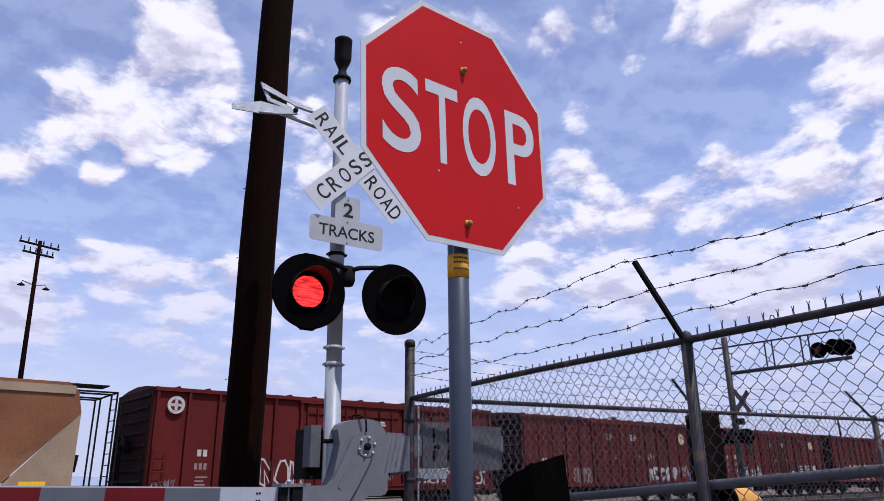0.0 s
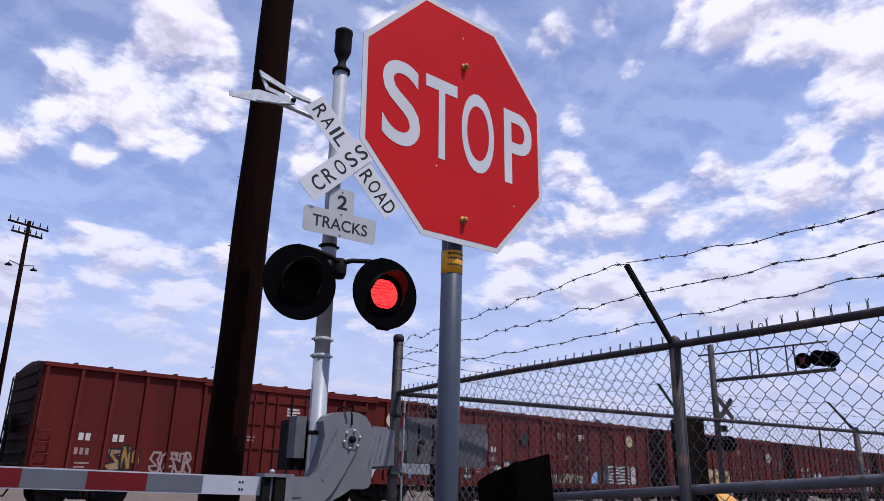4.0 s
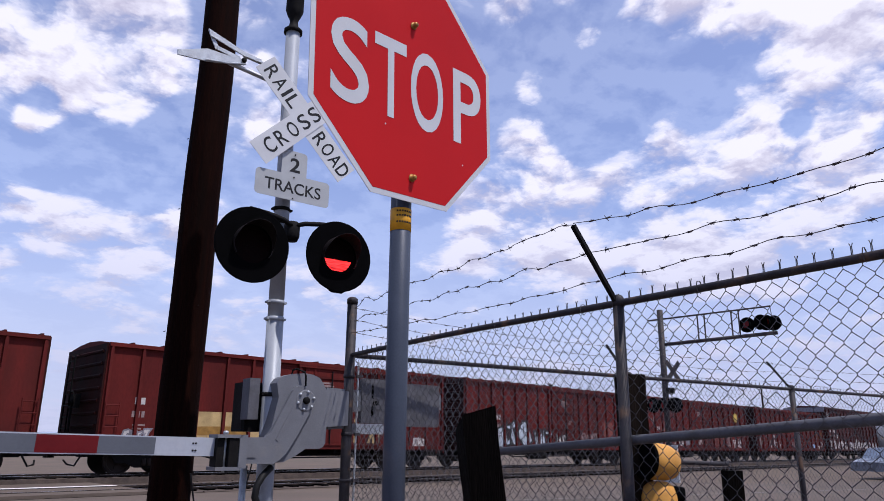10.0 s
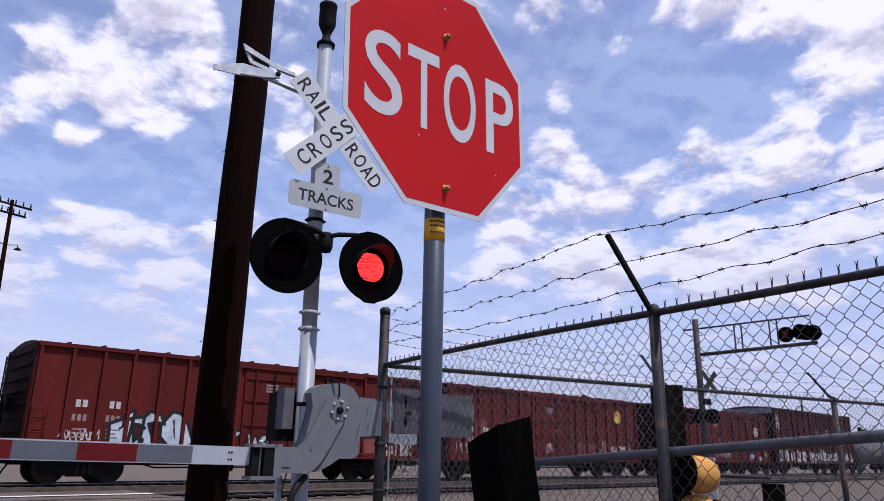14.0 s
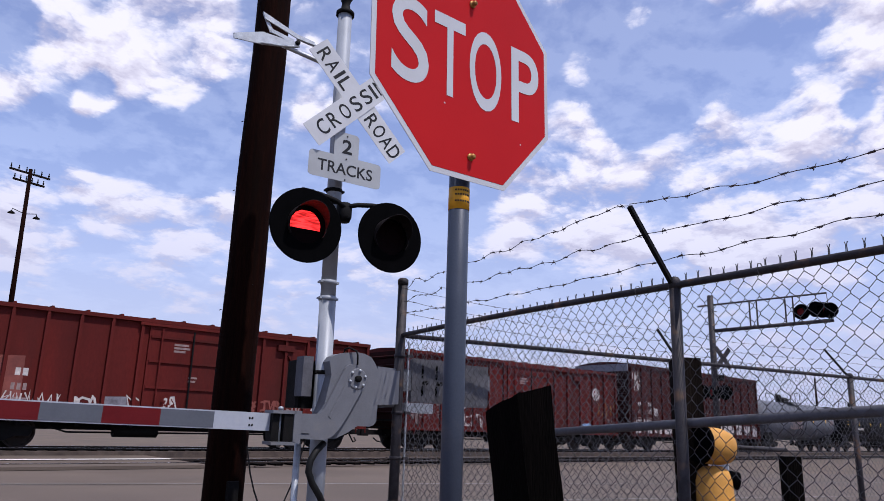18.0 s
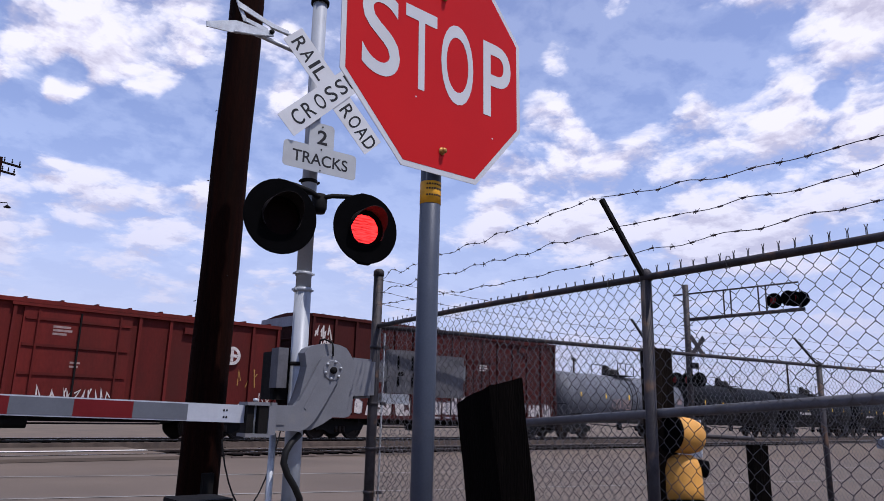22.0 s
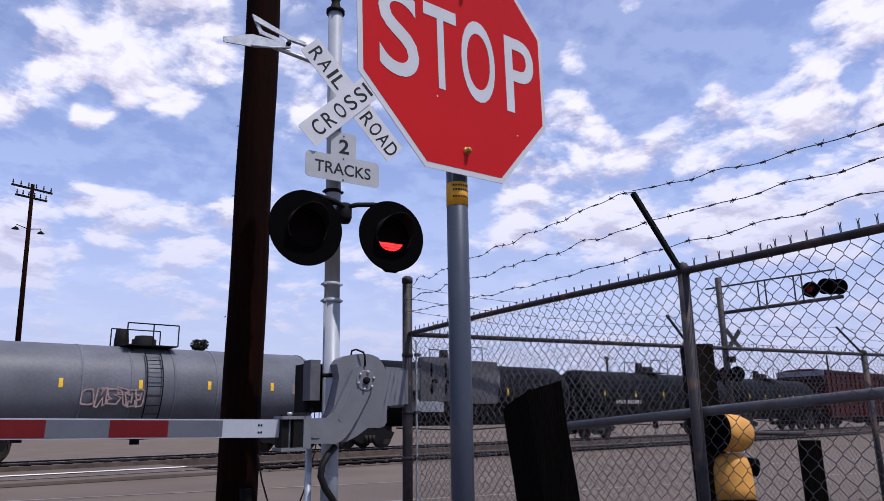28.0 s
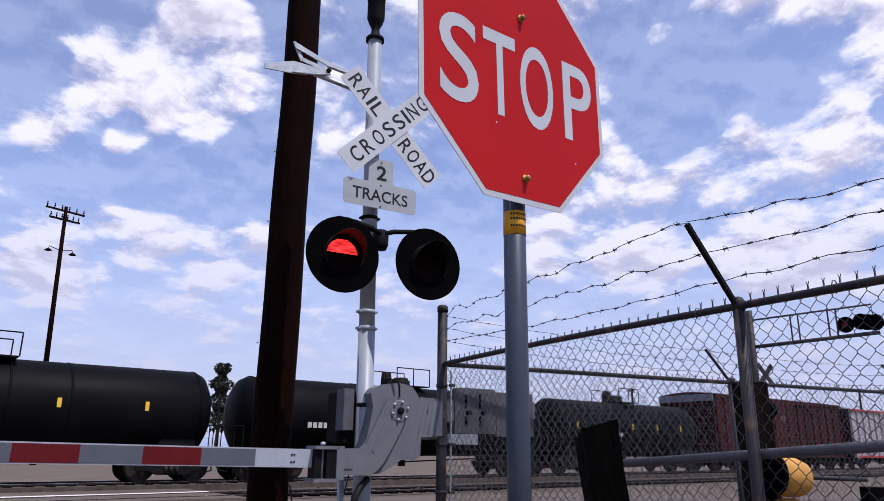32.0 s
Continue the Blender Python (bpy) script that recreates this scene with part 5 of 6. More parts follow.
def stroke(bm, pts, t, y):
    """A sprayed ribbon of width t along the points (x, z), mitred at its bends."""
    pts = [Vector(p) for p in pts]
    edge = []
    for k, p in enumerate(pts):
        a = (p - pts[k - 1]).normalized() if k else (pts[1] - p).normalized()
        b = (pts[k + 1] - p).normalized() if k < len(pts) - 1 else a
        n = Vector((-a.y - b.y, a.x + b.x))
        n = n.normalized() if n.length > 0.05 else Vector((-a.y, a.x))
        n *= t * 0.5 / max(0.55, n.dot(Vector((-a.y, a.x))))
        edge.append([bm.verts.new((p.x + n.x * q, y - 0.0007 * k, p.y + n.y * q)) for q in (-1, 1)])
    for (a, b), (c, d) in zip(edge, edge[1:]):
        bm.faces.new((a, c, d, b))


def throwup(parent, x0, x1, z0, z1, y, fill, edge, seed, wide=0.62, line=0.055):
    """Fat sprayed shapes side by side that spell nothing: a filled body and a line round it."""
    rnd = random.Random(seed)
    x, k = x0, 0
    while x < x1 - 0.12:
        h = (z1 - z0) * rnd.uniform(0.8, 1.0)
        w = min(h * wide * rnd.uniform(0.7, 1.25), x1 - x)
        low, lean = z0 + rnd.uniform(0, 0.06), rnd.uniform(-0.1, 0.22)
        flip, turn, shape = rnd.random() < 0.5, rnd.random() < 0.5, GLYPHS[rnd.randrange(len(GLYPHS))]
        shape = [(1 - u if flip else u, 1 - v if turn else v) for u, v in shape]
        pts = [(x + w * (u + rnd.uniform(-0.14, 0.14)) + lean * v * h * 0.5, low + h * min(1.0, v + rnd.uniform(-0.10, 0.10))) for u, v in shape]
        yy, rim = y - 0.004 * (k % 3), B()
        if fill:
            tag = part("graffiti", slab(B(), pts, 0.001, Matrix.Translation((0, yy, 0))), fill, parent, "sprayed block shape")
            mids = [(x + w * rnd.uniform(0.3, 0.7), low + h * rnd.uniform(0.25, 0.8)) for _ in range(3)]
            stroke(rim, mids, line * 0.6, yy - 0.0008)
            stroke(rim, pts + pts[:1], line, yy - 0.003)
            part("graffiti_outline", rim, edge, tag)
        else:
            stroke(rim, pts + pts[:1], line, yy)
            part("graffiti", rim, edge, parent, "sprayed outline shape")
        x += w * rnd.uniform(0.78, 0.98)
        k += 1


def squiggle(parent, x0, x1, z0, z1, y, mat, seed, t=0.045):
    """A quick spray-can tag: jagged, crossing thin lines."""
    rnd = random.Random(seed)
    bm = B()
    x, k = x0, 0
    while x < x1:
        w = rnd.uniform(0.16, 0.3) * (z1 - z0) + 0.06
        pts = [(x + w * rnd.uniform(-0.2, 1.1), z0 + (z1 - z0) * v) for v in (rnd.uniform(0, 0.2), rnd.uniform(0.7, 1), rnd.uniform(0.3, 0.6), rnd.uniform(0.5, 0.95), rnd.uniform(0, 0.3))]
        stroke(bm, pts[:rnd.choice((3, 4, 5))], t, y - 0.003 * (k % 4))
        x += w * 1.1
        k += 1
    tagged(part("graffiti", bm, mat, parent, "thin sprayed tag"), kind="stuff")


def bars(parent, x, z, y, rows, mat=None, h=0.14, gap=0.24):
    """Unreadable stencilled marks as plain bars: each row a list of bar widths."""
    for r, widths in enumerate(rows):
        xx = x
        for w in widths:
            if w > 0:
                part("stencil_bar", box(B(), xx, xx + w, y - 0.003, y, z - r * gap - h, z - r * gap), mat or GREY_PAINT, parent)
            xx += abs(w) + 0.06


def round_mark(parent, x, z, y, r, mat, cross=True):
    d = part("round_mark", slab(B(), disc(r, x, z), 0.003, Matrix.Translation((0, y - 0.003, 0))), mat, parent, "round painted mark")
    if cross:
        ring = part("cross_pattern", slab(B(), disc(r * 0.66, x, z), 0.002, Matrix.Translation((0, y - 0.005, 0))), BOX_RED, d)
        bm = B()
        box(bm, x - r * 0.62, x + r * 0.62, y - 0.008, y - 0.005, z - r * 0.16, z + r * 0.16)
        box(bm, x - r * 0.16, x + r * 0.16, y - 0.0085, y - 0.0055, z - r * 0.62, z + r * 0.62)
        part("cross_bars", bm, mat, ring)
    return d


def car_thing(name, label, s0, s1, group):
    """A car of the train, from s0 to s1 along the train; its own origin is its middle, on the rail."""
    t = thing(name, label, "rail car", pose((s0 + s1) / 2, CAR_Y, RAIL_Z), group=group)
    CARS.append((t, (s0 + s1) / 2))
    parent_axles.clear()
    return t, (s1 - s0) / 2


def finish(t):
    AXLES.extend(parent_axles)


def boxcar(s0, s1, seed, paint, eave=4.36, doors=None, pale_roof=False, letters=None, discs=(), tags=(), red_edge=False, mural=False, cream=None, label=""):
    """doors: start, end and number; letters: start and height of the stencils; tags: style, start, end, low, high, colours; all along the train."""
    t, half = car_thing("boxcar", label, s0, s1, "boxcars")
    L, Y, mid = half, 1.50, (s0 + s1) / 2
    F = 2.3
    out = [(-Y, 1.0), (-Y, eave), (-0.55, eave + 0.13), (0.4, eave + 0.18), (1.35, eave + 0.13), (F, eave), (F, 1.0)]
    bm = B()
    a = [bm.verts.new((-L, y, z)) for y, z in out]
    b = [bm.verts.new((L, y, z)) for y, z in out]
    bm.faces.new(a)
    bm.faces.new(b[::-1])
    for k in range(len(out)):
        if not 0 < k < 5:
            bm.faces.new((a[k], b[k], b[(k + 1) % 7], a[(k + 1) % 7]))
    body = part("body", bm, paint, t, "ribbed steel body")
    bm = B()
    n = 14
    for k in range(n):
        x0, x1 = -L + 2 * L * k / n, -L + 2 * L * (k + 1) / n
        for (y0, z0), (y1, z1) in zip(out[1:5], out[2:6]):
            bm.faces.new([bm.verts.new(v) for v in ((x0, y0, z0), (x1, y0, z0), (x1, y1, z1), (x0, y1, z1))])
        box(bm, x1 - 0.04, x1 + 0.04, -0.7, 0.7, eave + 0.12, eave + 0.175)
    part("roof", bm, ROOF_PALE if pale_roof else paint, t, "sheet steel roof")
    box(bm := B(), -L, L, -Y - 0.115, -Y, eave - 0.12, eave + 0.005)
    part("top_plate", bm, paint, body, "rolled top edge")
    box(bm := B(), -L, L, -Y - 0.10, -Y, 1.0, 1.15)
    part("side_sill", bm, paint, body, "side sill")
    rib = mesh_of("rib", slab(B(), [(-0.05, 1.15), (0.05, 1.15), (0.05, eave - 0.2), (0.03, eave - 0.13), (-0.03, eave - 0.13), (-0.05, eave - 0.2)][::-1], 0.11), paint)
    d0, d1, leaves = (doors[0] - mid, doors[1] - mid, doors[2]) if doors else (-2.2, 2.0, 2)
    for e0, e1 in ((-L + 0.1, d0 - 0.2), (d1 + 0.2, L - 0.1)):
        count = max(2, round((e1 - e0) / 0.98)) + 1
        for k in range(count):
            r = part("rib", rib, paint, body)
            r.location = (e0 + (e1 - e0) * k / (count - 1), -Y - 0.11, 0)
    for d in range(leaves):
        x0 = d0 + d * (d1 - d0) / leaves
        x1 = x0 + (d1 - d0) / leaves
        dr = part("door", box(B(), x0 + 0.05, x1 - 0.05, -Y - 0.075, -Y, 1.2, eave - 0.22), paint, t, "plug door with bracing")
        brace = mesh_of("door_brace", box(B(), x0 + 0.1, x1 - 0.1, -Y - 0.12, -Y - 0.075, 0, 0.08), paint)
        for z in (1.25, 2.1, 2.95, 3.75):
            part("door_brace", brace, paint, dr).location.z = z
        for k in range(3):
            bm = B()
            x = x0 + 0.45 + k * (x1 - x0 - 0.9) / 2
            tube(bm, [(x, -Y - 0.15, 1.2), (x, -Y - 0.15, eave - 0.3)], 0.03, 6)
            part("lock_rod", bm, IRON if k == 1 else paint, dr)
        bars(dr, x0 + 0.9, 3.62, -Y - 0.077, ((0.5,), (0.55,), (0.4,)), WHITE_PAINT if d else GREY_PAINT, 0.07, 0.11)
        bars(dr, x0 + 1.5, 2.55, -Y - 0.077, ((0.3,), (0.25,)), GREY_PAINT, 0.06, 0.12)
    for z in (1.19, eave - 0.18):
        bm = B()
        box(bm, d0 - 0.3, d1 + 2.9, -Y - 0.14, -Y - 0.05, z - 0.04, z + 0.05)
        part("door_rail", bm, paint, body)
    bm = B()
    box(bm, d1 + 1.7, d1 + 2.4, -Y - 0.14, -Y - 0.004, eave - 0.62, eave - 0.40)
    slab(bm, [(d1 + 2.02, eave - 0.62), (d1 + 2.36, eave - 0.62), (d1 + 2.30, eave - 0.95)][::-1], 0.05, Matrix.Translation((0, -Y - 0.06, 0)))
    part("door_stop", bm, paint, body, "bracket that stops the open door")
    # ends: their shade is put into a darker paint than the sides
    for s in (-1, 1):
        d = 0.06
        e = part("end_wall", box(B(), min(s * L, s * (L + d)), max(s * L, s * (L + d)), -Y + 0.02, F - 0.02, 1.0, eave - 0.02), END_SHADE, t, "corrugated steel end with its shade put into the paint")
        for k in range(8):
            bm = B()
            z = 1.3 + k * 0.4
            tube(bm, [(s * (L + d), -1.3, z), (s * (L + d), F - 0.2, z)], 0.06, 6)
            part("corrugation", bm, END_SHADE, e)
        if pale_roof:
            cap = box(B(), min(s * (L + 0.06), s * (L + 0.13)), max(s * (L + 0.06), s * (L + 0.13)), -Y + 0.01, F - 0.01, eave - 0.42, eave - 0.01)
            part("roof_end_cap", cap, ROOF_PALE, e, "pale steel cap under the roof end")
        # end ladder and brake platform on the far corner
        rung = mesh_of("rung", tube(B(), [(s * (L + d + 0.20), 0.85, 0), (s * (L + d + 0.20), 1.35, 0)], 0.02, 5), IRON)
        for k in range(8):
            part("rung", rung, IRON, e).location.z = 1.25 + k * 0.38
        bm = B()
        for yy in (0.85, 1.35):
            tube(bm, [(s * (L + d + 0.20), yy, 0.95), (s * (L + d + 0.20), yy, 4.1), (s * (L + d + 0.06), yy, 4.15)], 0.026, 5)
        part("ladder", bm, IRON, e, "ladder side rails")
        bm = B()
        box(bm, min(s * (L + d + 0.06), s * (L + d + 0.33)), max(s * (L + d + 0.06), s * (L + d + 0.33)), -1.3, 1.3, 1.35, 1.42)
        lathe(bm, [(0.24, -0.02), (0.28, 0.0), (0.24, 0.02)], Matrix.Translation((s * (L + d + 0.27), 0.45, 2.6)) @ Matrix.Rotation(math.pi / 2, 4, "Y"), 14)
        tube(bm, [(s * (L + d + 0.24), 0.45, 1.4), (s * (L + d + 0.24), 0.45, 2.6)], 0.04, 6)
        box(bm, min(s * (L + d + 0.06), s * (L + d + 0.25)), max(s * (L + d + 0.06), s * (L + d + 0.25)), 0.2, 0.7, 2.3, 2.75)
        part("brake_platform", bm, IRON, e, "black brake platform and hand wheel")
        bm = B()
        for x in (L - 0.08, L - 0.52):
            tube(bm, [(s * x, -Y - 0.15, 0.85), (s * x, -Y - 0.15, 2.45)], 0.024, 5)
        for k in range(5):
            tube(bm, [(s * (L - 0.08), -Y - 0.155, 1.0 + 0.34 * k), (s * (L - 0.52), -Y - 0.155, 1.0 + 0.34 * k)], 0.018, 5)
        part("side_ladder", bm, paint, e)
        bm = B()
        box(bm, min(s * (L + 0.03), s * (L + 0.3)), max(s * (L + 0.03), s * (L + 0.3)), -0.7, 0.7, 1.05, 1.09)
        part("crossover_step", bm, IRON, e)
        coupler(t, s * (L + 0.02), s)
        truck(t, s * (L - 1.9))
    bm = B()
    box(bm, -L, L, -0.25, 0.25, 0.72, 1.0)
    for k in range(9):
        x = -L + 1 + 2 * (L - 1) * k / 8
        box(bm, x - 0.05, x + 0.05, -1.4, 1.4, 0.84, 1.0)
    tube(bm, [(-2.0, -0.9, 0.72), (-0.6, -0.9, 0.72)], 0.2, 10)
    tube(bm, [(-L + 3.4, -1.1, 0.85), (-3.4, -1.0, 0.66), (3.4, -1.05, 0.7), (L - 3.4, -1.1, 0.85)], 0.03, 5)
    part("underframe", bm, IRON, t, "black underframe with brake gear")
    # paint on the near side
    y = g = -Y - 0.004
    if letters:
        lx, lz = letters[0] - mid, letters[1]
        for dx in (0.0, 1.0):
            bars(body, lx + dx, lz + 0.24, y, ((0.14, 0.14),), WHITE_PAINT, 0.22)
            bars(body, lx + dx - 0.06, lz - 0.20, y, ((0.10, 0.10, 0.10),), GREY_PAINT, 0.2)
            bars(body, lx + dx, lz - 0.62, y, ((0.42,), (0.3,), (0.36,)), GREY_PAINT, 0.05, 0.12)
    for dx, dz, r, mat, cross in discs:
        round_mark(body, dx - mid, dz, -Y - 0.112, r, mat, cross)
    for k, (style, a0, a1, z0, z1, *mats) in enumerate(tags):
        a0, a1 = a0 - mid, a1 - mid
        yy = -Y - 0.122 if d0 < (a0 + a1) / 2 < d1 else g
        if style == "fill":
            throwup(t, a0, a1, z0, z1, yy, mats[0], mats[1], seed * 31 + k, *mats[2:])
        elif style == "line":
            throwup(t, a0, a1, z0, z1, yy, None, mats[0], seed * 31 + k, 0.7, 0.07)
        elif style == "tag":
            squiggle(t, a0, a1, z0, z1, yy, mats[0], seed * 31 + k, *mats[1:])
        else:
            edge = [(a0 + 0.04, z0), (a1, z0 + 0.05), (a1 - 0.05, z1), (a0, z1 - 0.03)][::-1]
            part("paint_patch", slab(B(), edge, 0.001, Matrix.Translation((0, yy + 0.001, 0))), mats[0], t, "painted-over patch")
    if mural:
        q = part("graffiti", slab(B(), [(2.25, 1.2), (5.2, 1.2), (5.2, 2.2), (3.2, 2.22), (2.5, 2.15), (2.25, 1.9)], 0.002, Matrix.Translation((0.37, g, 0))), SIGN_BLACK, t, "black, white and blue sprayed mural")
        for k in range(6):
            bm = B()
            pts = [(3.57 + 0.19 * i, 1.24 + 0.165 * k + 0.03 * math.sin(i * 1.1 + k)) for i in range(11)]
            for (x0, z0), (x1, z1) in zip(pts, pts[1:]):
                bm.faces.new([bm.verts.new(v) for v in ((x0, g - 0.003, z0), (x1, g - 0.003, z1), (x1, g - 0.003, z1 + 0.085), (x0, g - 0.003, z0 + 0.085))])
            part("white_stripe", bm, WHITE_PAINT, q)
        part("blue_patch", slab(B(), [(1.5, 1.2), (2.28, 1.2), (2.28, 1.85), (1.95, 1.75)], 0.002, Matrix.Translation((0.37, g + 0.001, 0))), BLUE_PAINT, q)
        part("white_dome", slab(B(), rounded(0.42, 0.95, 0.2, 5.46, 1.7, 5), 0.002, Matrix.Translation((0.37, g - 0.001, 0))), WHITE_PAINT, q)
        squiggle(q, 2.9, 3.4, 1.3, 2.0, g - 0.003, SPRAY_GREY, 5)
    if cream:
        c0, c1 = cream[0] - mid, cream[1] - mid
        edge = [(c0, 1.16), (c1, 1.16), (c1, 2.22), (c1 - 1.6, 2.30), (c1 - 2.4, 2.2), (c0 + 2.2, 2.22), (c0 + 1.9, 2.28), (c0 + 0.05, 2.26)]
        q = part("graffiti", slab(B(), edge[::-1], 0.001, Matrix.Translation((0, g, 0))), CREAM_PAINT, t, "cream sprayed band with brown figures")
        for x0, x1, z0, z1, mat in ((0.35, 2.6, 1.45, 1.80, GOLD_PAINT), (3.2, 4.1, 1.5, 2.1, BOX_BROWN), (4.4, 5.3, 1.35, 1.95, WHITE_PAINT), (5.5, 6.9, 1.3, 1.9, GOLD_PAINT)):
            part("sprayed_panel", slab(B(), [(c0 + x0, z0), (c0 + x1, z0 + 0.03), (c0 + x1 - 0.06, z1), (c0 + x0 + 0.05, z1 - 0.05)][::-1], 0.001, Matrix.Translation((0, g - 0.002, 0))), mat, q)
        squiggle(q, c0 + 0.3, c0 + 2.4, 1.2, 1.42, g - 0.003, BOX_BROWN, 61, 0.03)
        squiggle(q, c0 + 4.2, c0 + 6.9, 1.25, 2.0, g - 0.004, BOX_BROWN, 62, 0.05)
        part("white_patch", slab(B(), [(c0 + 2.2, 1.75), (c0 + 2.75, 2.1), (c0 + 3.3, 2.28), (c0 + 2.4, 2.3)][::-1], 0.001, Matrix.Translation((0, g - 0.003, 0))), WHITE_PAINT, q)
    if red_edge:
        part("red_band", box(B(), -L, L, -Y - 0.120, -Y - 0.116, eave - 0.115, eave), CAR_RED, body, "bright red top edge")
        part("red_band", box(B(), -L, L, -Y - 0.106, -Y - 0.102, 1.01, 1.14), CAR_RED, body, "bright red sill")
    finish(t)
    return t


def tank_car(s0, s1, seed, paint, label, radius=1.42, zc=2.42, stripes=True, scr=False, tag=True):
    t, half = car_thing("tank_car", label, s0, s1, "tank cars")
    L = half - 0.75
    lay = Matrix.Translation((0, 0, zc)) @ Matrix.Rotation(math.pi / 2, 4, "Y")
    prof = [(0, -L - 0.42), (0.55, -L - 0.40), (1.0, -L - 0.28), (1.3, -L - 0.10), (radius, -L + 0.18)]
    body = lathe(B(), prof + [(radius, -L + 0.18 + (2 * L - 0.36) * k / 6) for k in range(1, 7)] + [(r, -h) for r, h in prof[::-1][1:]], lay, 56)
    tank = part("tank", body, paint, t, "horizontal cylindrical tank with domed ends")
    for x in (-L + 0.2, -L * 0.36, 0.0 - 0.7, 0.7, L * 0.36, L - 0.2):
        bm = B()
        lathe(bm, [(radius, x - 0.035), (radius + 0.014, x - 0.035), (radius + 0.014, x + 0.035), (radius, x + 0.035)], lay, 56)
        part("weld_band", bm, paint, tank)
    top = zc + radius
    dome = part("manway", lathe(B(), [(0, top + 0.42), (0.3, top + 0.40), (0.33, top + 0.3), (0.4, top + 0.28), (0.4, top - 0.1)], Matrix(), 18), IRON, t, "dark manway and valve housing")
    part("valve_cover", lathe(B(), [(0, top + 0.62), (0.2, top + 0.58), (0.24, top + 0.2), (0.24, top)], Matrix.Translation((-0.75, 0, 0)), 14), IRON, dome)
    bm = B()
    box(bm, -0.85, 0.85, -0.95, 0.95, top - 0.02, top + 0.02)
    pf = part("top_platform", bm, IRON, t, "steel grating platform with rails")
    for xx, yy in ((-0.85, -0.95), (0.85, -0.95), (-0.85, 0.95), (0.85, 0.95), (0.0, -0.95)):
        bm = B()
        tube(bm, [(xx, yy, top), (xx, yy, top + 0.72)], 0.022, 6)
        part("rail_post", bm, IRON, pf)
    for yy in (-0.95, 0.95):
        bm = B()
        tube(bm, [(-0.85, yy, top + 0.72), (0.85, yy, top + 0.72)], 0.022, 6)
        part("hand_rail", bm, IRON, pf)
    # ladder over the shoulder of the tank
    bm = B()
    for s in (-0.25, 0.25):
        tube(bm, [(s, -(radius + 0.12) * math.sin(a), zc + (radius + 0.12) * math.cos(a)) for a in (0.7 + 0.14 * k for k in range(13))], 0.022, 6)
    for k in range(9):
        a = 0.75 + 0.2 * k
        tube(bm, [(-0.25, -(radius + 0.12) * math.sin(a), zc + (radius + 0.12) * math.cos(a)), (0.25, -(radius + 0.12) * math.sin(a), zc + (radius + 0.12) * math.cos(a))], 0.014, 5)
    part("ladder", bm, IRON, t, "curved side ladder")
    if stripes:
        for x in (-L * 0.85, -L * 0.46, -L * 0.07, L * 0.31, L * 0.7):
            bm = B()
            for k in range(5):
                a0, a1 = 1.40 + 0.04 * k, 1.44 + 0.04 * k
                q = [(x - 0.06, a0), (x + 0.06, a0), (x + 0.06, a1), (x - 0.06, a1)]
                bm.faces.new([bm.verts.new((xx, -(radius + 0.006) * math.sin(a), zc + (radius + 0.006) * math.cos(a))) for xx, a in q])
            part("reflector", bm, REFLECTOR, tank, "yellow reflective strip")
    if tag:
        bars(tank, -L + 2.0, zc - 0.22, -radius - 0.01, ((0.16, 0.16, 0.16, 0.16, -0.1, 0.16, 0.16, 0.16, 0.16, 0.16, 0.16),), WHITE_PAINT, 0.2)
    if scr:
        throwup(t, -2.2, -0.3, zc - 0.62, zc - 0.02, -radius - 0.014, None, GREY_PAINT, seed, 0.7, 0.05)
        bm = B()
        box(bm, L - 1.0, L - 0.35, -radius - 0.012, -radius - 0.004, zc - 0.15, zc + 0.2)
        part("placard_panel", bm, GREY_PAINT, tank, "grey data panel")
    for s in (-1, 1):
        bm = B()
        slab(bm, [(s * (L - 1.6), 0.95), (s * (L - 0.2), 0.95), (s * (L - 0.2), zc - 0.6), (s * (L - 1.3), zc - 0.9)][::-s], 2.2, Matrix.Translation((0, -1.1, 0)))
        part("saddle", bm, IRON, t, "black tank saddle")
        bm = B()
        box(bm, min(s * (L - 2.6), s * (L + 0.5)), max(s * (L - 2.6), s * (L + 0.5)), -0.3, 0.3, 0.75, 1.05)
        box(bm, min(s * (L + 0.15), s * (L + 0.5)), max(s * (L + 0.15), s * (L + 0.5)), -1.45, 1.45, 0.95, 1.05)
        part("end_sill", bm, IRON, t, "black end platform")
        bm = B()
        for yy in (-1.4, -0.6, 0.6, 1.4):
            tube(bm, [(s * (L + 0.45), yy, 1.0), (s * (L + 0.45), yy, 2.0)], 0.02, 5)
        tube(bm, [(s * (L + 0.45), -1.4, 2.0), (s * (L + 0.45), 1.4, 2.0)], 0.02, 5)
        part("end_rail", bm, IRON, t, "end handrail")
        coupler(t, s * (L + 0.35), s, 0.35)
        truck(t, s * (L - 0.9))
    bm = B()
    tube(bm, [(-L + 2.4, -0.9, 0.95), (0, -0.6, 0.78), (L - 2.4, -0.9, 0.95)], 0.03, 5)
    tube(bm, [(-0.2, -0.5, zc - radius), (-0.2, -0.5, 0.6)], 0.16, 8)
    part("outlet_pipes", bm, IRON, t, "bottom outlet and pipes")
    finish(t)
    return t


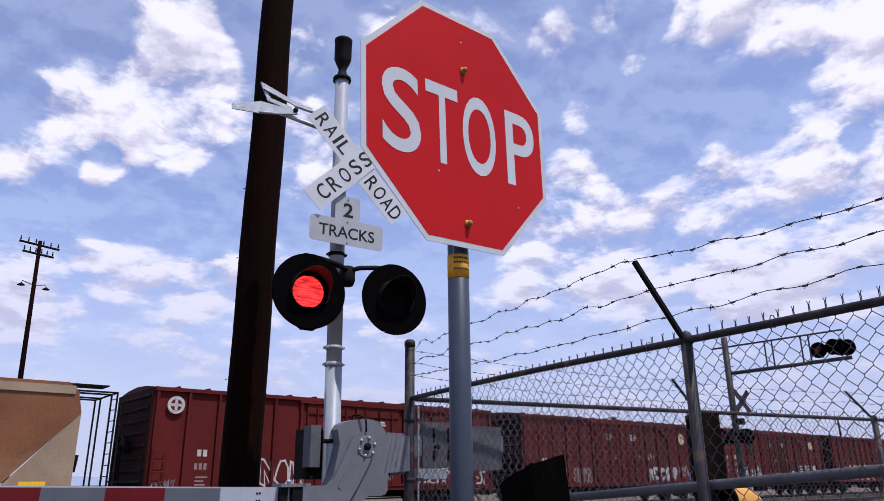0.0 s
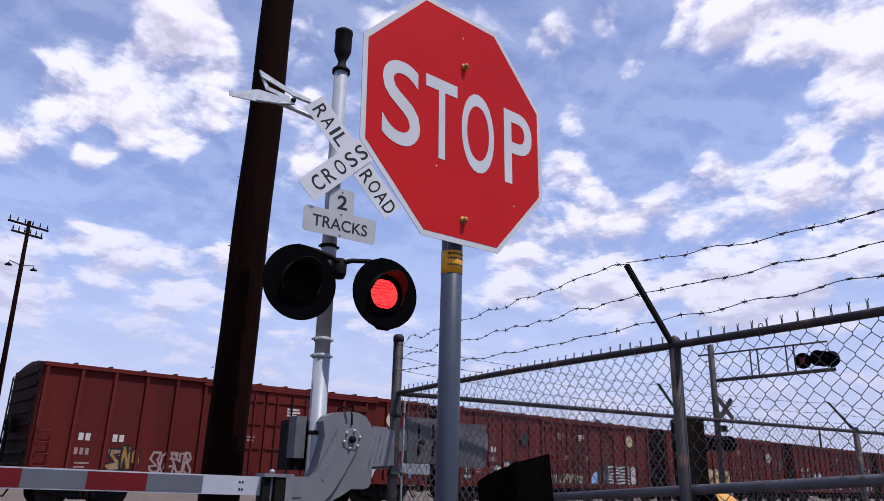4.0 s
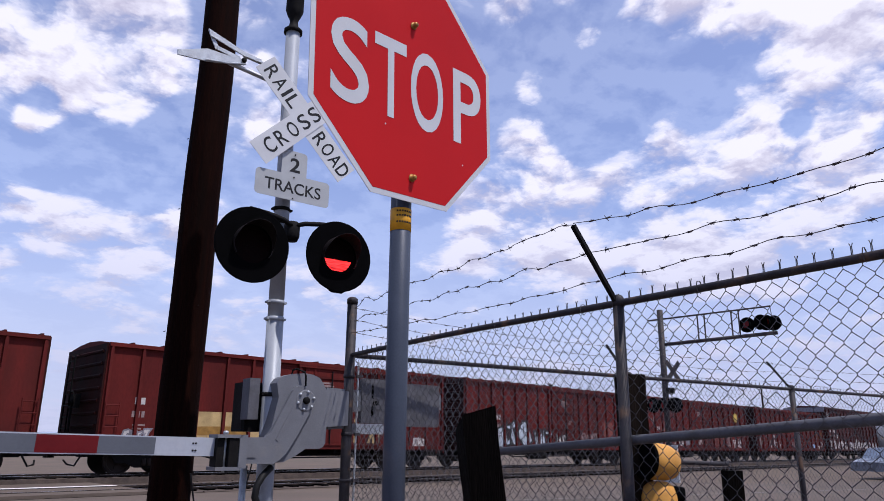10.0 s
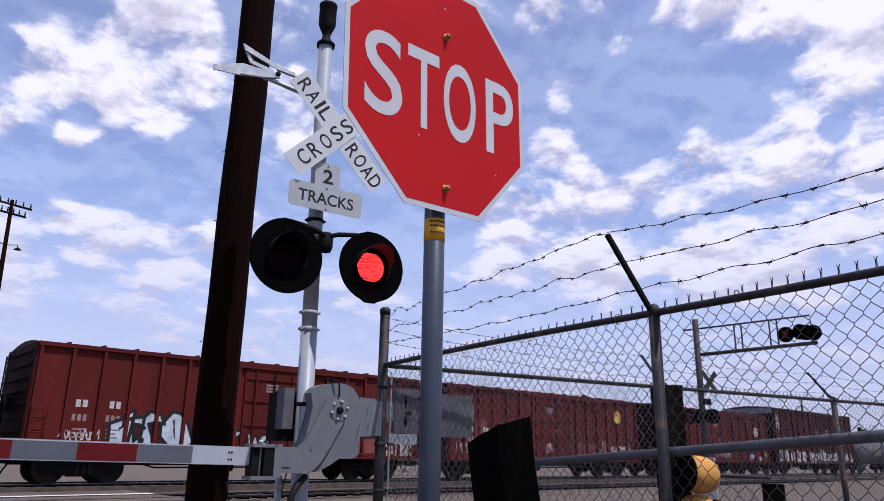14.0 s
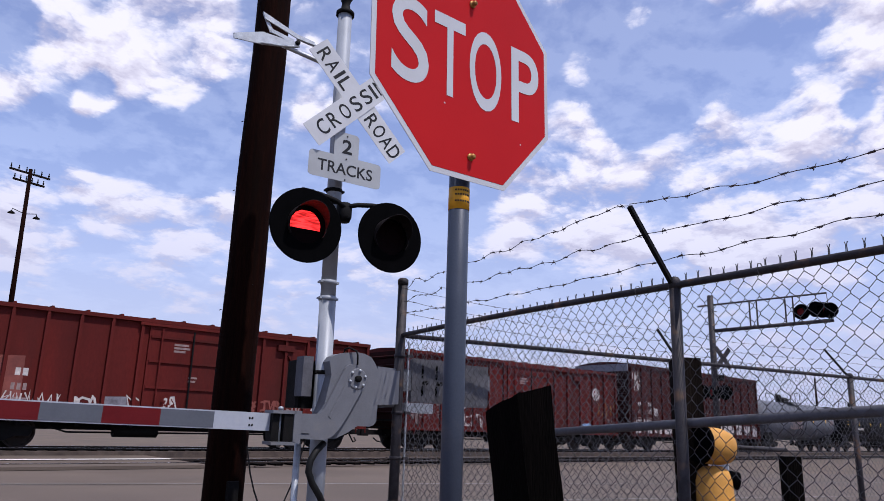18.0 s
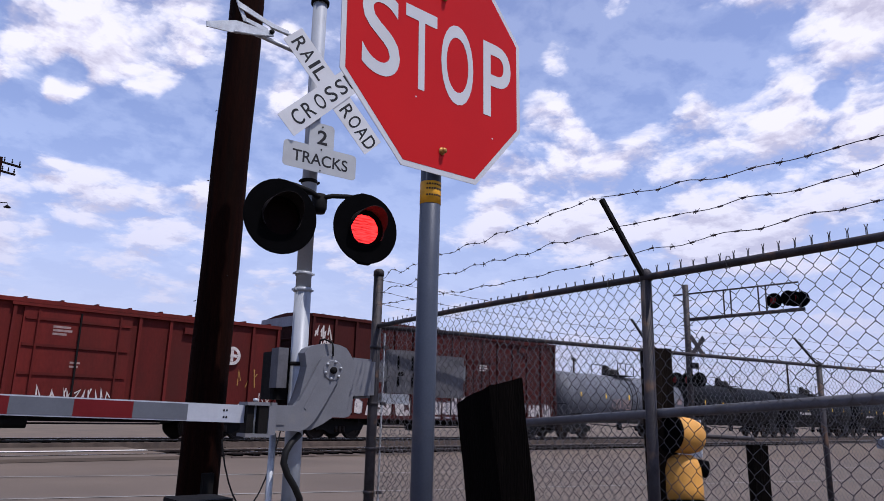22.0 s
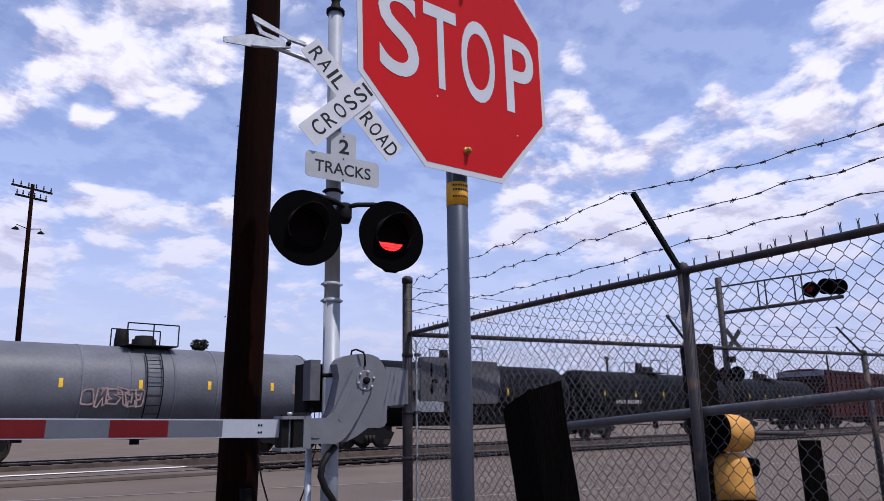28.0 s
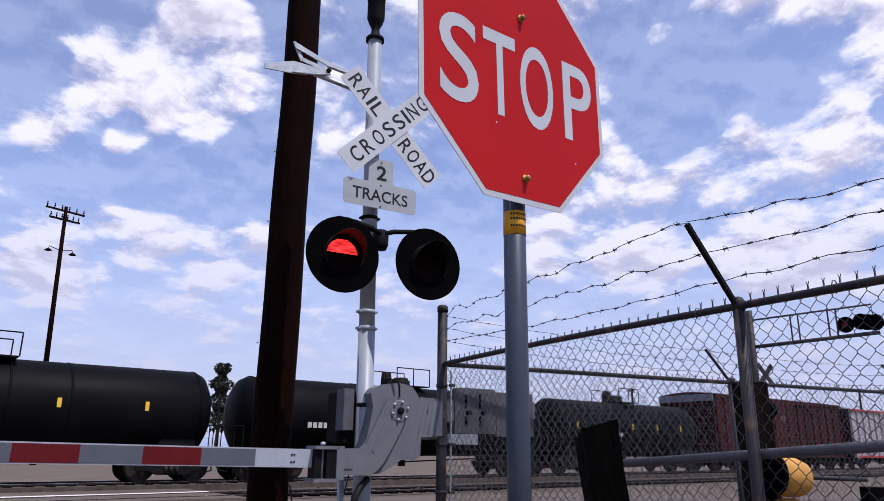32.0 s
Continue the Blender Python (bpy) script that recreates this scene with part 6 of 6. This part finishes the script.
def hopper_car(s0, s1):
    t, half = car_thing("hopper_car", "tan and brown covered hopper car with sloped ends", s0, s1, "hopper cars")
    L, Y = half - 0.3, 1.55
    out = [(-L + 0.2, 4.05), (-L + 0.5, 4.3), (L - 1.05, 4.3), (L - 0.75, 4.05), (L - 0.60, 3.4), (L - 2.70, 1.05), (-L + 1.5, 1.05), (-L + 0.1, 3.4)]
    body = part("hopper_body", slab(B(), out, 2 * Y, Matrix.Translation((0, -Y, 0))), HOPPER, t, "curved brown hopper side")
    part("shed_sheet", slab(B(), [(L - 0.60, 3.4), (L - 0.60, 1.05), (L - 2.65, 1.05)], 0.03, Matrix.Translation((0, -Y + 0.02, 0))), HOPPER_TAN, t, "cream triangular end sheet")
    part("eave_strip", box(B(), -L + 0.3, L - 0.85, -Y - 0.05, -Y, 3.95, 4.2), HOPPER_TAN, t, "cream roof edge")
    bm = B()
    box(bm, -L, L + 0.4, -0.45, 0.45, 4.38, 4.42)
    for x in (L - 0.65, L + 0.45):
        tube(bm, [(x, -1.3, 4.1), (x, 1.3, 4.1)], 0.03, 6)
    for yy in (-1.3, -0.65, 0.65, 1.3):
        tube(bm, [(L + 0.45, yy, 1.0), (L + 0.45, yy, 4.1)], 0.03, 6)
        tube(bm, [(L - 0.75, yy, 4.1), (L + 0.45, yy, 4.1)], 0.03, 6)
    for k in range(9):
        tube(bm, [(L + 0.45, -1.3, 1.2 + 0.34 * k), (L + 0.45, -0.65, 1.2 + 0.34 * k)], 0.016, 5)
    part("end_ladder", bm, IRON, t, "dark end ladder and roof walk")
    part("brake_housing", box(B(), L - 2.0, L - 1.3, -Y + 0.0, -0.9, 1.1, 1.4), REFLECTOR, t, "yellow painted box")
    part("end_sill", box(B(), L - 3.2, L, -1.4, 1.4, 0.8, 1.05), IRON, t)
    bm = B()
    tube(bm, [(L - 0.9, -0.7, 1.0), (L - 0.9, -0.7, 2.1)], 0.16, 8)
    tube(bm, [(L - 0.55, -0.5, 1.7), (L - 0.5, -0.5, 2.2)], 0.25, 10)
    part("brake_gear", bm, IRON, t, "dark brake cylinder and wheel")
    for s in (-1, 1):
        coupler(t, s * L, s)
        truck(t, s * (L - 1.6))
    finish(t)


RED_LABEL = "oxide-red ribbed steel boxcar with faded marks and graffiti"
W, Gp, S, K, D = WHITE_PAINT, GREY_PAINT, SPRAY_GREY, SIGN_BLACK, PALE_YELLOW
hopper_car(-12.3, 4.9)
boxcar(6.15, 21.25, 11, BOX_RED, doors=(11.75, 16.1, 2), letters=(7.75, 2.15), discs=((6.85, 3.80, 0.29, W, True),), label=RED_LABEL,
       tags=(("tag", 6.3, 7.1, 1.1, 1.45, S), ("line", 9.0, 11.8, 1.2, 2.1, W), ("line", 17.2, 19.3, 1.2, 2.05, W), ("line", 19.5, 20.9, 1.2, 1.95, W), ("tag", 12.6, 13.6, 1.3, 1.9, Gp), ("tag", 14.6, 15.6, 1.3, 1.8, Gp)))
boxcar(23.3, 38.46, 12, BOX_RED, doors=(28.6, 32.8, 2), letters=(24.6, 2.1), discs=((36.46, 3.53, 0.30, D, False),), label="oxide-red ribbed steel boxcar with a pale yellow disc",
       tags=(("fill", 25.5, 26.5, 1.25, 2.0, GOLD_PAINT, K), ("fill", 33.0, 35.9, 1.2, 2.1, W, K, 0.75), ("line", 36.1, 36.9, 1.5, 2.05, Gp), ("tag", 36.9, 37.7, 1.2, 1.95, BLUE_PAINT), ("tag", 33.2, 33.6, 2.3, 2.7, W), ("line", 26.9, 28.2, 1.2, 1.9, Gp)))
boxcar(40.2, 54.95, 13, BOX_RED, doors=(46.0, 49.3, 2), letters=(41.3, 2.5), discs=((44.45, 3.2, 0.28, LEAF, False), (53.04, 3.5, 0.30, D, False)), mural=True,
       label="oxide-red ribbed steel boxcar with a striped mural and yellow disc",
       tags=(("fill", 40.6, 41.05, 1.25, 2.0, W, K), ("fill", 42.45, 45.6, 1.2, 2.15, W, K, 0.9, 0.075), ("fill", 46.3, 48.9, 1.15, 1.7, D, K)))
boxcar(56.75, 72.04, 14, BOX_RED, doors=(64.3, 66.9, 1), letters=(57.8, 2.4), discs=((69.5, 3.2, 0.33, W, True),), cream=(59.5, 67.2),
       label="oxide-red ribbed steel boxcar with a cream sprayed band and round mark",
       tags=(("fill", 57.5, 58.4, 1.15, 1.65, W, S), ("tag", 70.7, 71.6, 2.4, 3.3, S, 0.06), ("fill", 67.6, 68.3, 1.2, 1.9, CREAM_PAINT, K), ("line", 70.2, 70.9, 1.15, 1.5, W)))
boxcar(73.5, 88.55, 15, BOX_RED, doors=(80.3, 82.7, 1), letters=(74.8, 2.45), label="oxide-red ribbed steel boxcar with large pale blue and black graffiti",
       tags=(("tag", 74.4, 75.6, 1.45, 1.8, W), ("fill", 75.8, 78.6, 1.15, 2.5, ICE_PAINT, K, 0.72, 0.11), ("fill", 78.7, 80.3, 1.15, 2.2, ICE_PAINT, K, 0.7, 0.10), ("fill", 80.5, 81.5, 1.2, 1.8, W, K), ("line", 82.9, 84.6, 1.3, 1.9, Gp),
             ("tag", 87.3, 88.1, 2.5, 3.2, W), ("line", 86.9, 88.2, 1.1, 1.75, W), ("patch", 85.4, 86.4, 1.2, 2.6, FADED_RED)))
boxcar(90.3, 105.18, 16, BOX_RED, doors=(96.25, 99.3, 1), letters=(91.6, 2.25), discs=((103.23, 3.4, 0.34, YELLOW_DISC, False),), label="oxide-red ribbed steel boxcar with a yellow disc and white graffiti",
       tags=(("patch", 92.1, 92.85, 1.3, 2.85, FADED_RED), ("tag", 90.9, 93.8, 1.3, 1.85, W), ("tag", 90.9, 91.5, 2.6, 3.2, Gp), ("line", 94.2, 95.0, 1.3, 1.75, W), ("patch", 95.1, 95.9, 1.3, 1.8, S), ("tag", 95.8, 96.2, 1.4, 1.95, W),
             ("fill", 96.9, 97.6, 1.35, 1.9, W, BOX_RED), ("line", 99.5, 101.3, 1.3, 1.95, FADED_RED), ("line", 101.6, 102.4, 1.3, 2.1, Gp), ("line", 102.7, 104.4, 1.2, 1.85, W)))
boxcar(107.1, 122.07, 17, BOX_RED, doors=(113.3, 116.6, 1), letters=(108.0, 2.45), discs=((120.14, 3.12, 0.33, W, True),), label="oxide-red ribbed steel boxcar with white sprayed script",
       tags=(("tag", 107.4, 108.0, 2.65, 3.2, W), ("fill", 107.5, 108.0, 1.15, 2.1, Gp, K), ("fill", 109.7, 111.8, 1.15, 1.85, W, BOX_RED), ("line", 110.3, 110.7, 2.0, 2.25, W), ("tag", 114.0, 116.0, 1.3, 1.8, W),
             ("fill", 119.0, 119.7, 1.15, 1.6, BLUE_PAINT, BLUE_PAINT), ("line", 120.6, 121.1, 1.15, 1.45, W), ("tag", 120.5, 121.9, 2.0, 2.75, GOLD_PAINT), ("tag", 121.4, 121.8, 1.2, 1.9, W)))
boxcar(123.4, 138.7, 18, BOX_BROWN, 5.05, (130.0, 134.0, 2), True, letters=(124.2, 2.68), label="tall dark brown boxcar with pale roof and white sprayed patches",
       tags=(("tag", 123.6, 124.6, 4.05, 4.65, W, 0.075), ("tag", 123.85, 124.75, 3.45, 4.1, W, 0.075), ("fill", 125.45, 126.2, 2.2, 2.62, W, W, 1.8), ("tag", 123.4, 123.9, 1.3, 2.0, W), ("fill", 123.9, 126.1, 1.1, 1.95, W, S, 0.62, 0.03),
             ("fill", 126.3, 128.9, 1.1, 1.95, W, W, 0.6, 0.03), ("fill", 129.1, 131.5, 1.1, 1.85, W, S), ("fill", 131.6, 134.5, 1.1, 1.9, W, K, 0.6, 0.03), ("fill", 134.6, 138.4, 1.1, 1.9, W, S, 0.6, 0.03), ("tag", 131.0, 132.0, 1.7, 2.2, W)))
tank_car(139.5, 153.1, 21, TANK_GREY, "grimy grey tank car with yellow reflectors and graffiti", scr=True, tag=False)
tank_car(153.4, 168.0, 22, TANK_BLACK, "black tank car with white stencilled marks")
tank_car(168.3, 184.0, 23, TANK_BLACK, "long black tank car with yellow reflectors")
tank_car(184.3, 197.0, 24, TANK_BLACK, "weathered black tank car")
boxcar(198.1, 214.6, 19, BOX_BROWN, 4.7, (205.0, 208.0, 1), True, label="dark brown ribbed boxcar with a pale roof")
boxcar(216.4, 232.0, 20, CAR_WHITE, 4.55, red_edge=True, label="dirty white and red ribbed boxcar")
boxcar(233.8, 249.0, 26, BOX_BROWN, 4.45, label="dark brown ribbed boxcar")
boxcar(250.8, 266.0, 27, BOX_RED, label="oxide-red ribbed steel boxcar")

# ---- what moves ----
FLASH, FIRST = 0.595, 0.955
# moments at which a blade stands part of the way over the panel: lamp, lower edge and upper edge of the lit part
PARTLY = {1: (0.045, 9), 7: (-0.045, 9), 12: (-9, 0.045), 13: (-9, 0.03), 17: (0.045, 9), 18: (-0.04, 9), 19: (0.045, 9), 20: (-9, 0.045), 24: (0.045, 9),
          30: (-0.01, 9), 31: (0.025, 9), 32: (0.0, 9), 2: (0.02, 9), 3: (-9, 0.035), 8: (-9, 0.025), 10: (-9, -0.015), 21: (-9, 0.03), 23: (-0.03, 9), 28: (-9, -0.045), 29: (-0.02, 9)}
OPEN = 0.135


def lit(lamp, t):
    """The lower and the upper edge of what a lamp shows at t."""
    left = math.floor((t - FIRST) / FLASH) % 2 == 0
    if left != (lamp == 0):
        return 0.0, 0.0
    near = round(t)
    if near in PARTLY and abs(t - near) < 0.05:
        return PARTLY[near]
    return -9, 9


def motions():
    times = [k * 0.5 for k in range(65)]
    for t, s in CARS:
        walk(t, [(k, pose(s - SPEED * k, CAR_Y, RAIL_Z)) for k in times])
    steps = [k / FPS for k in range(32 * FPS + 1)]
    for blade_part, lamp, s in FLASH_BLADES:
        rows, last = [], None
        for k in steps:
            low, high = lit(lamp, k)
            z = min(high, OPEN) if s > 0 else max(low, -OPEN)
            if last is not None and abs(z - last[1]) < 1e-6 and k < 31.95 and abs(lit(lamp, k + 1 / FPS)[0] - low) + abs(lit(lamp, k + 1 / FPS)[1] - high) < 1e-6:
                continue
            rows.append((k, pose(0, 0, z)))
            last = (k, z)
        walk(blade_part, rows)
    # the flap swings on its leaning hinge: how far its free edge stands out, second by second
    reach = (0.70, 0.75, 0.84, 0.94, 0.85, 0.62, 0.50, 0.50, 0.51, 0.37, 0.23, 0.24, 0.84, 0.70, 0.71, 0.75, 0.80, 0.87, 0.76, 0.64, 0.80, 0.70, 0.78, 0.87, 0.85, 0.79, 0.75, 0.70, 0.60, 0.37, 0.39, 0.12, 0.15)
    hinge = Matrix.Translation((-0.158, 0.1705, 1.475)) @ Matrix.Rotation(radians(-47), 4, "Z") @ Matrix.Rotation(radians(-6.7), 4, "Y")
    walk(FLAP, [(k, hinge @ Matrix.Rotation(-math.acos(r), 4, "Z")) for k, r in enumerate(reach)])
    # wheels roll as the train does
    spin = 360 * SPEED / (2 * math.pi * 0.457)
    turns = [k * 0.14 for k in range(229)]
    for ax in AXLES:
        x, y, z = ax.location
        rows = [(k, Matrix.Translation((x, y, z)) @ Matrix.Rotation(radians(-spin * k), 4, "Y")) for k in turns if k <= 32.0]
        walk(ax, rows + [(32.0, Matrix.Translation((x, y, z)) @ Matrix.Rotation(radians(-spin * 32.0), 4, "Y"))])


motions()
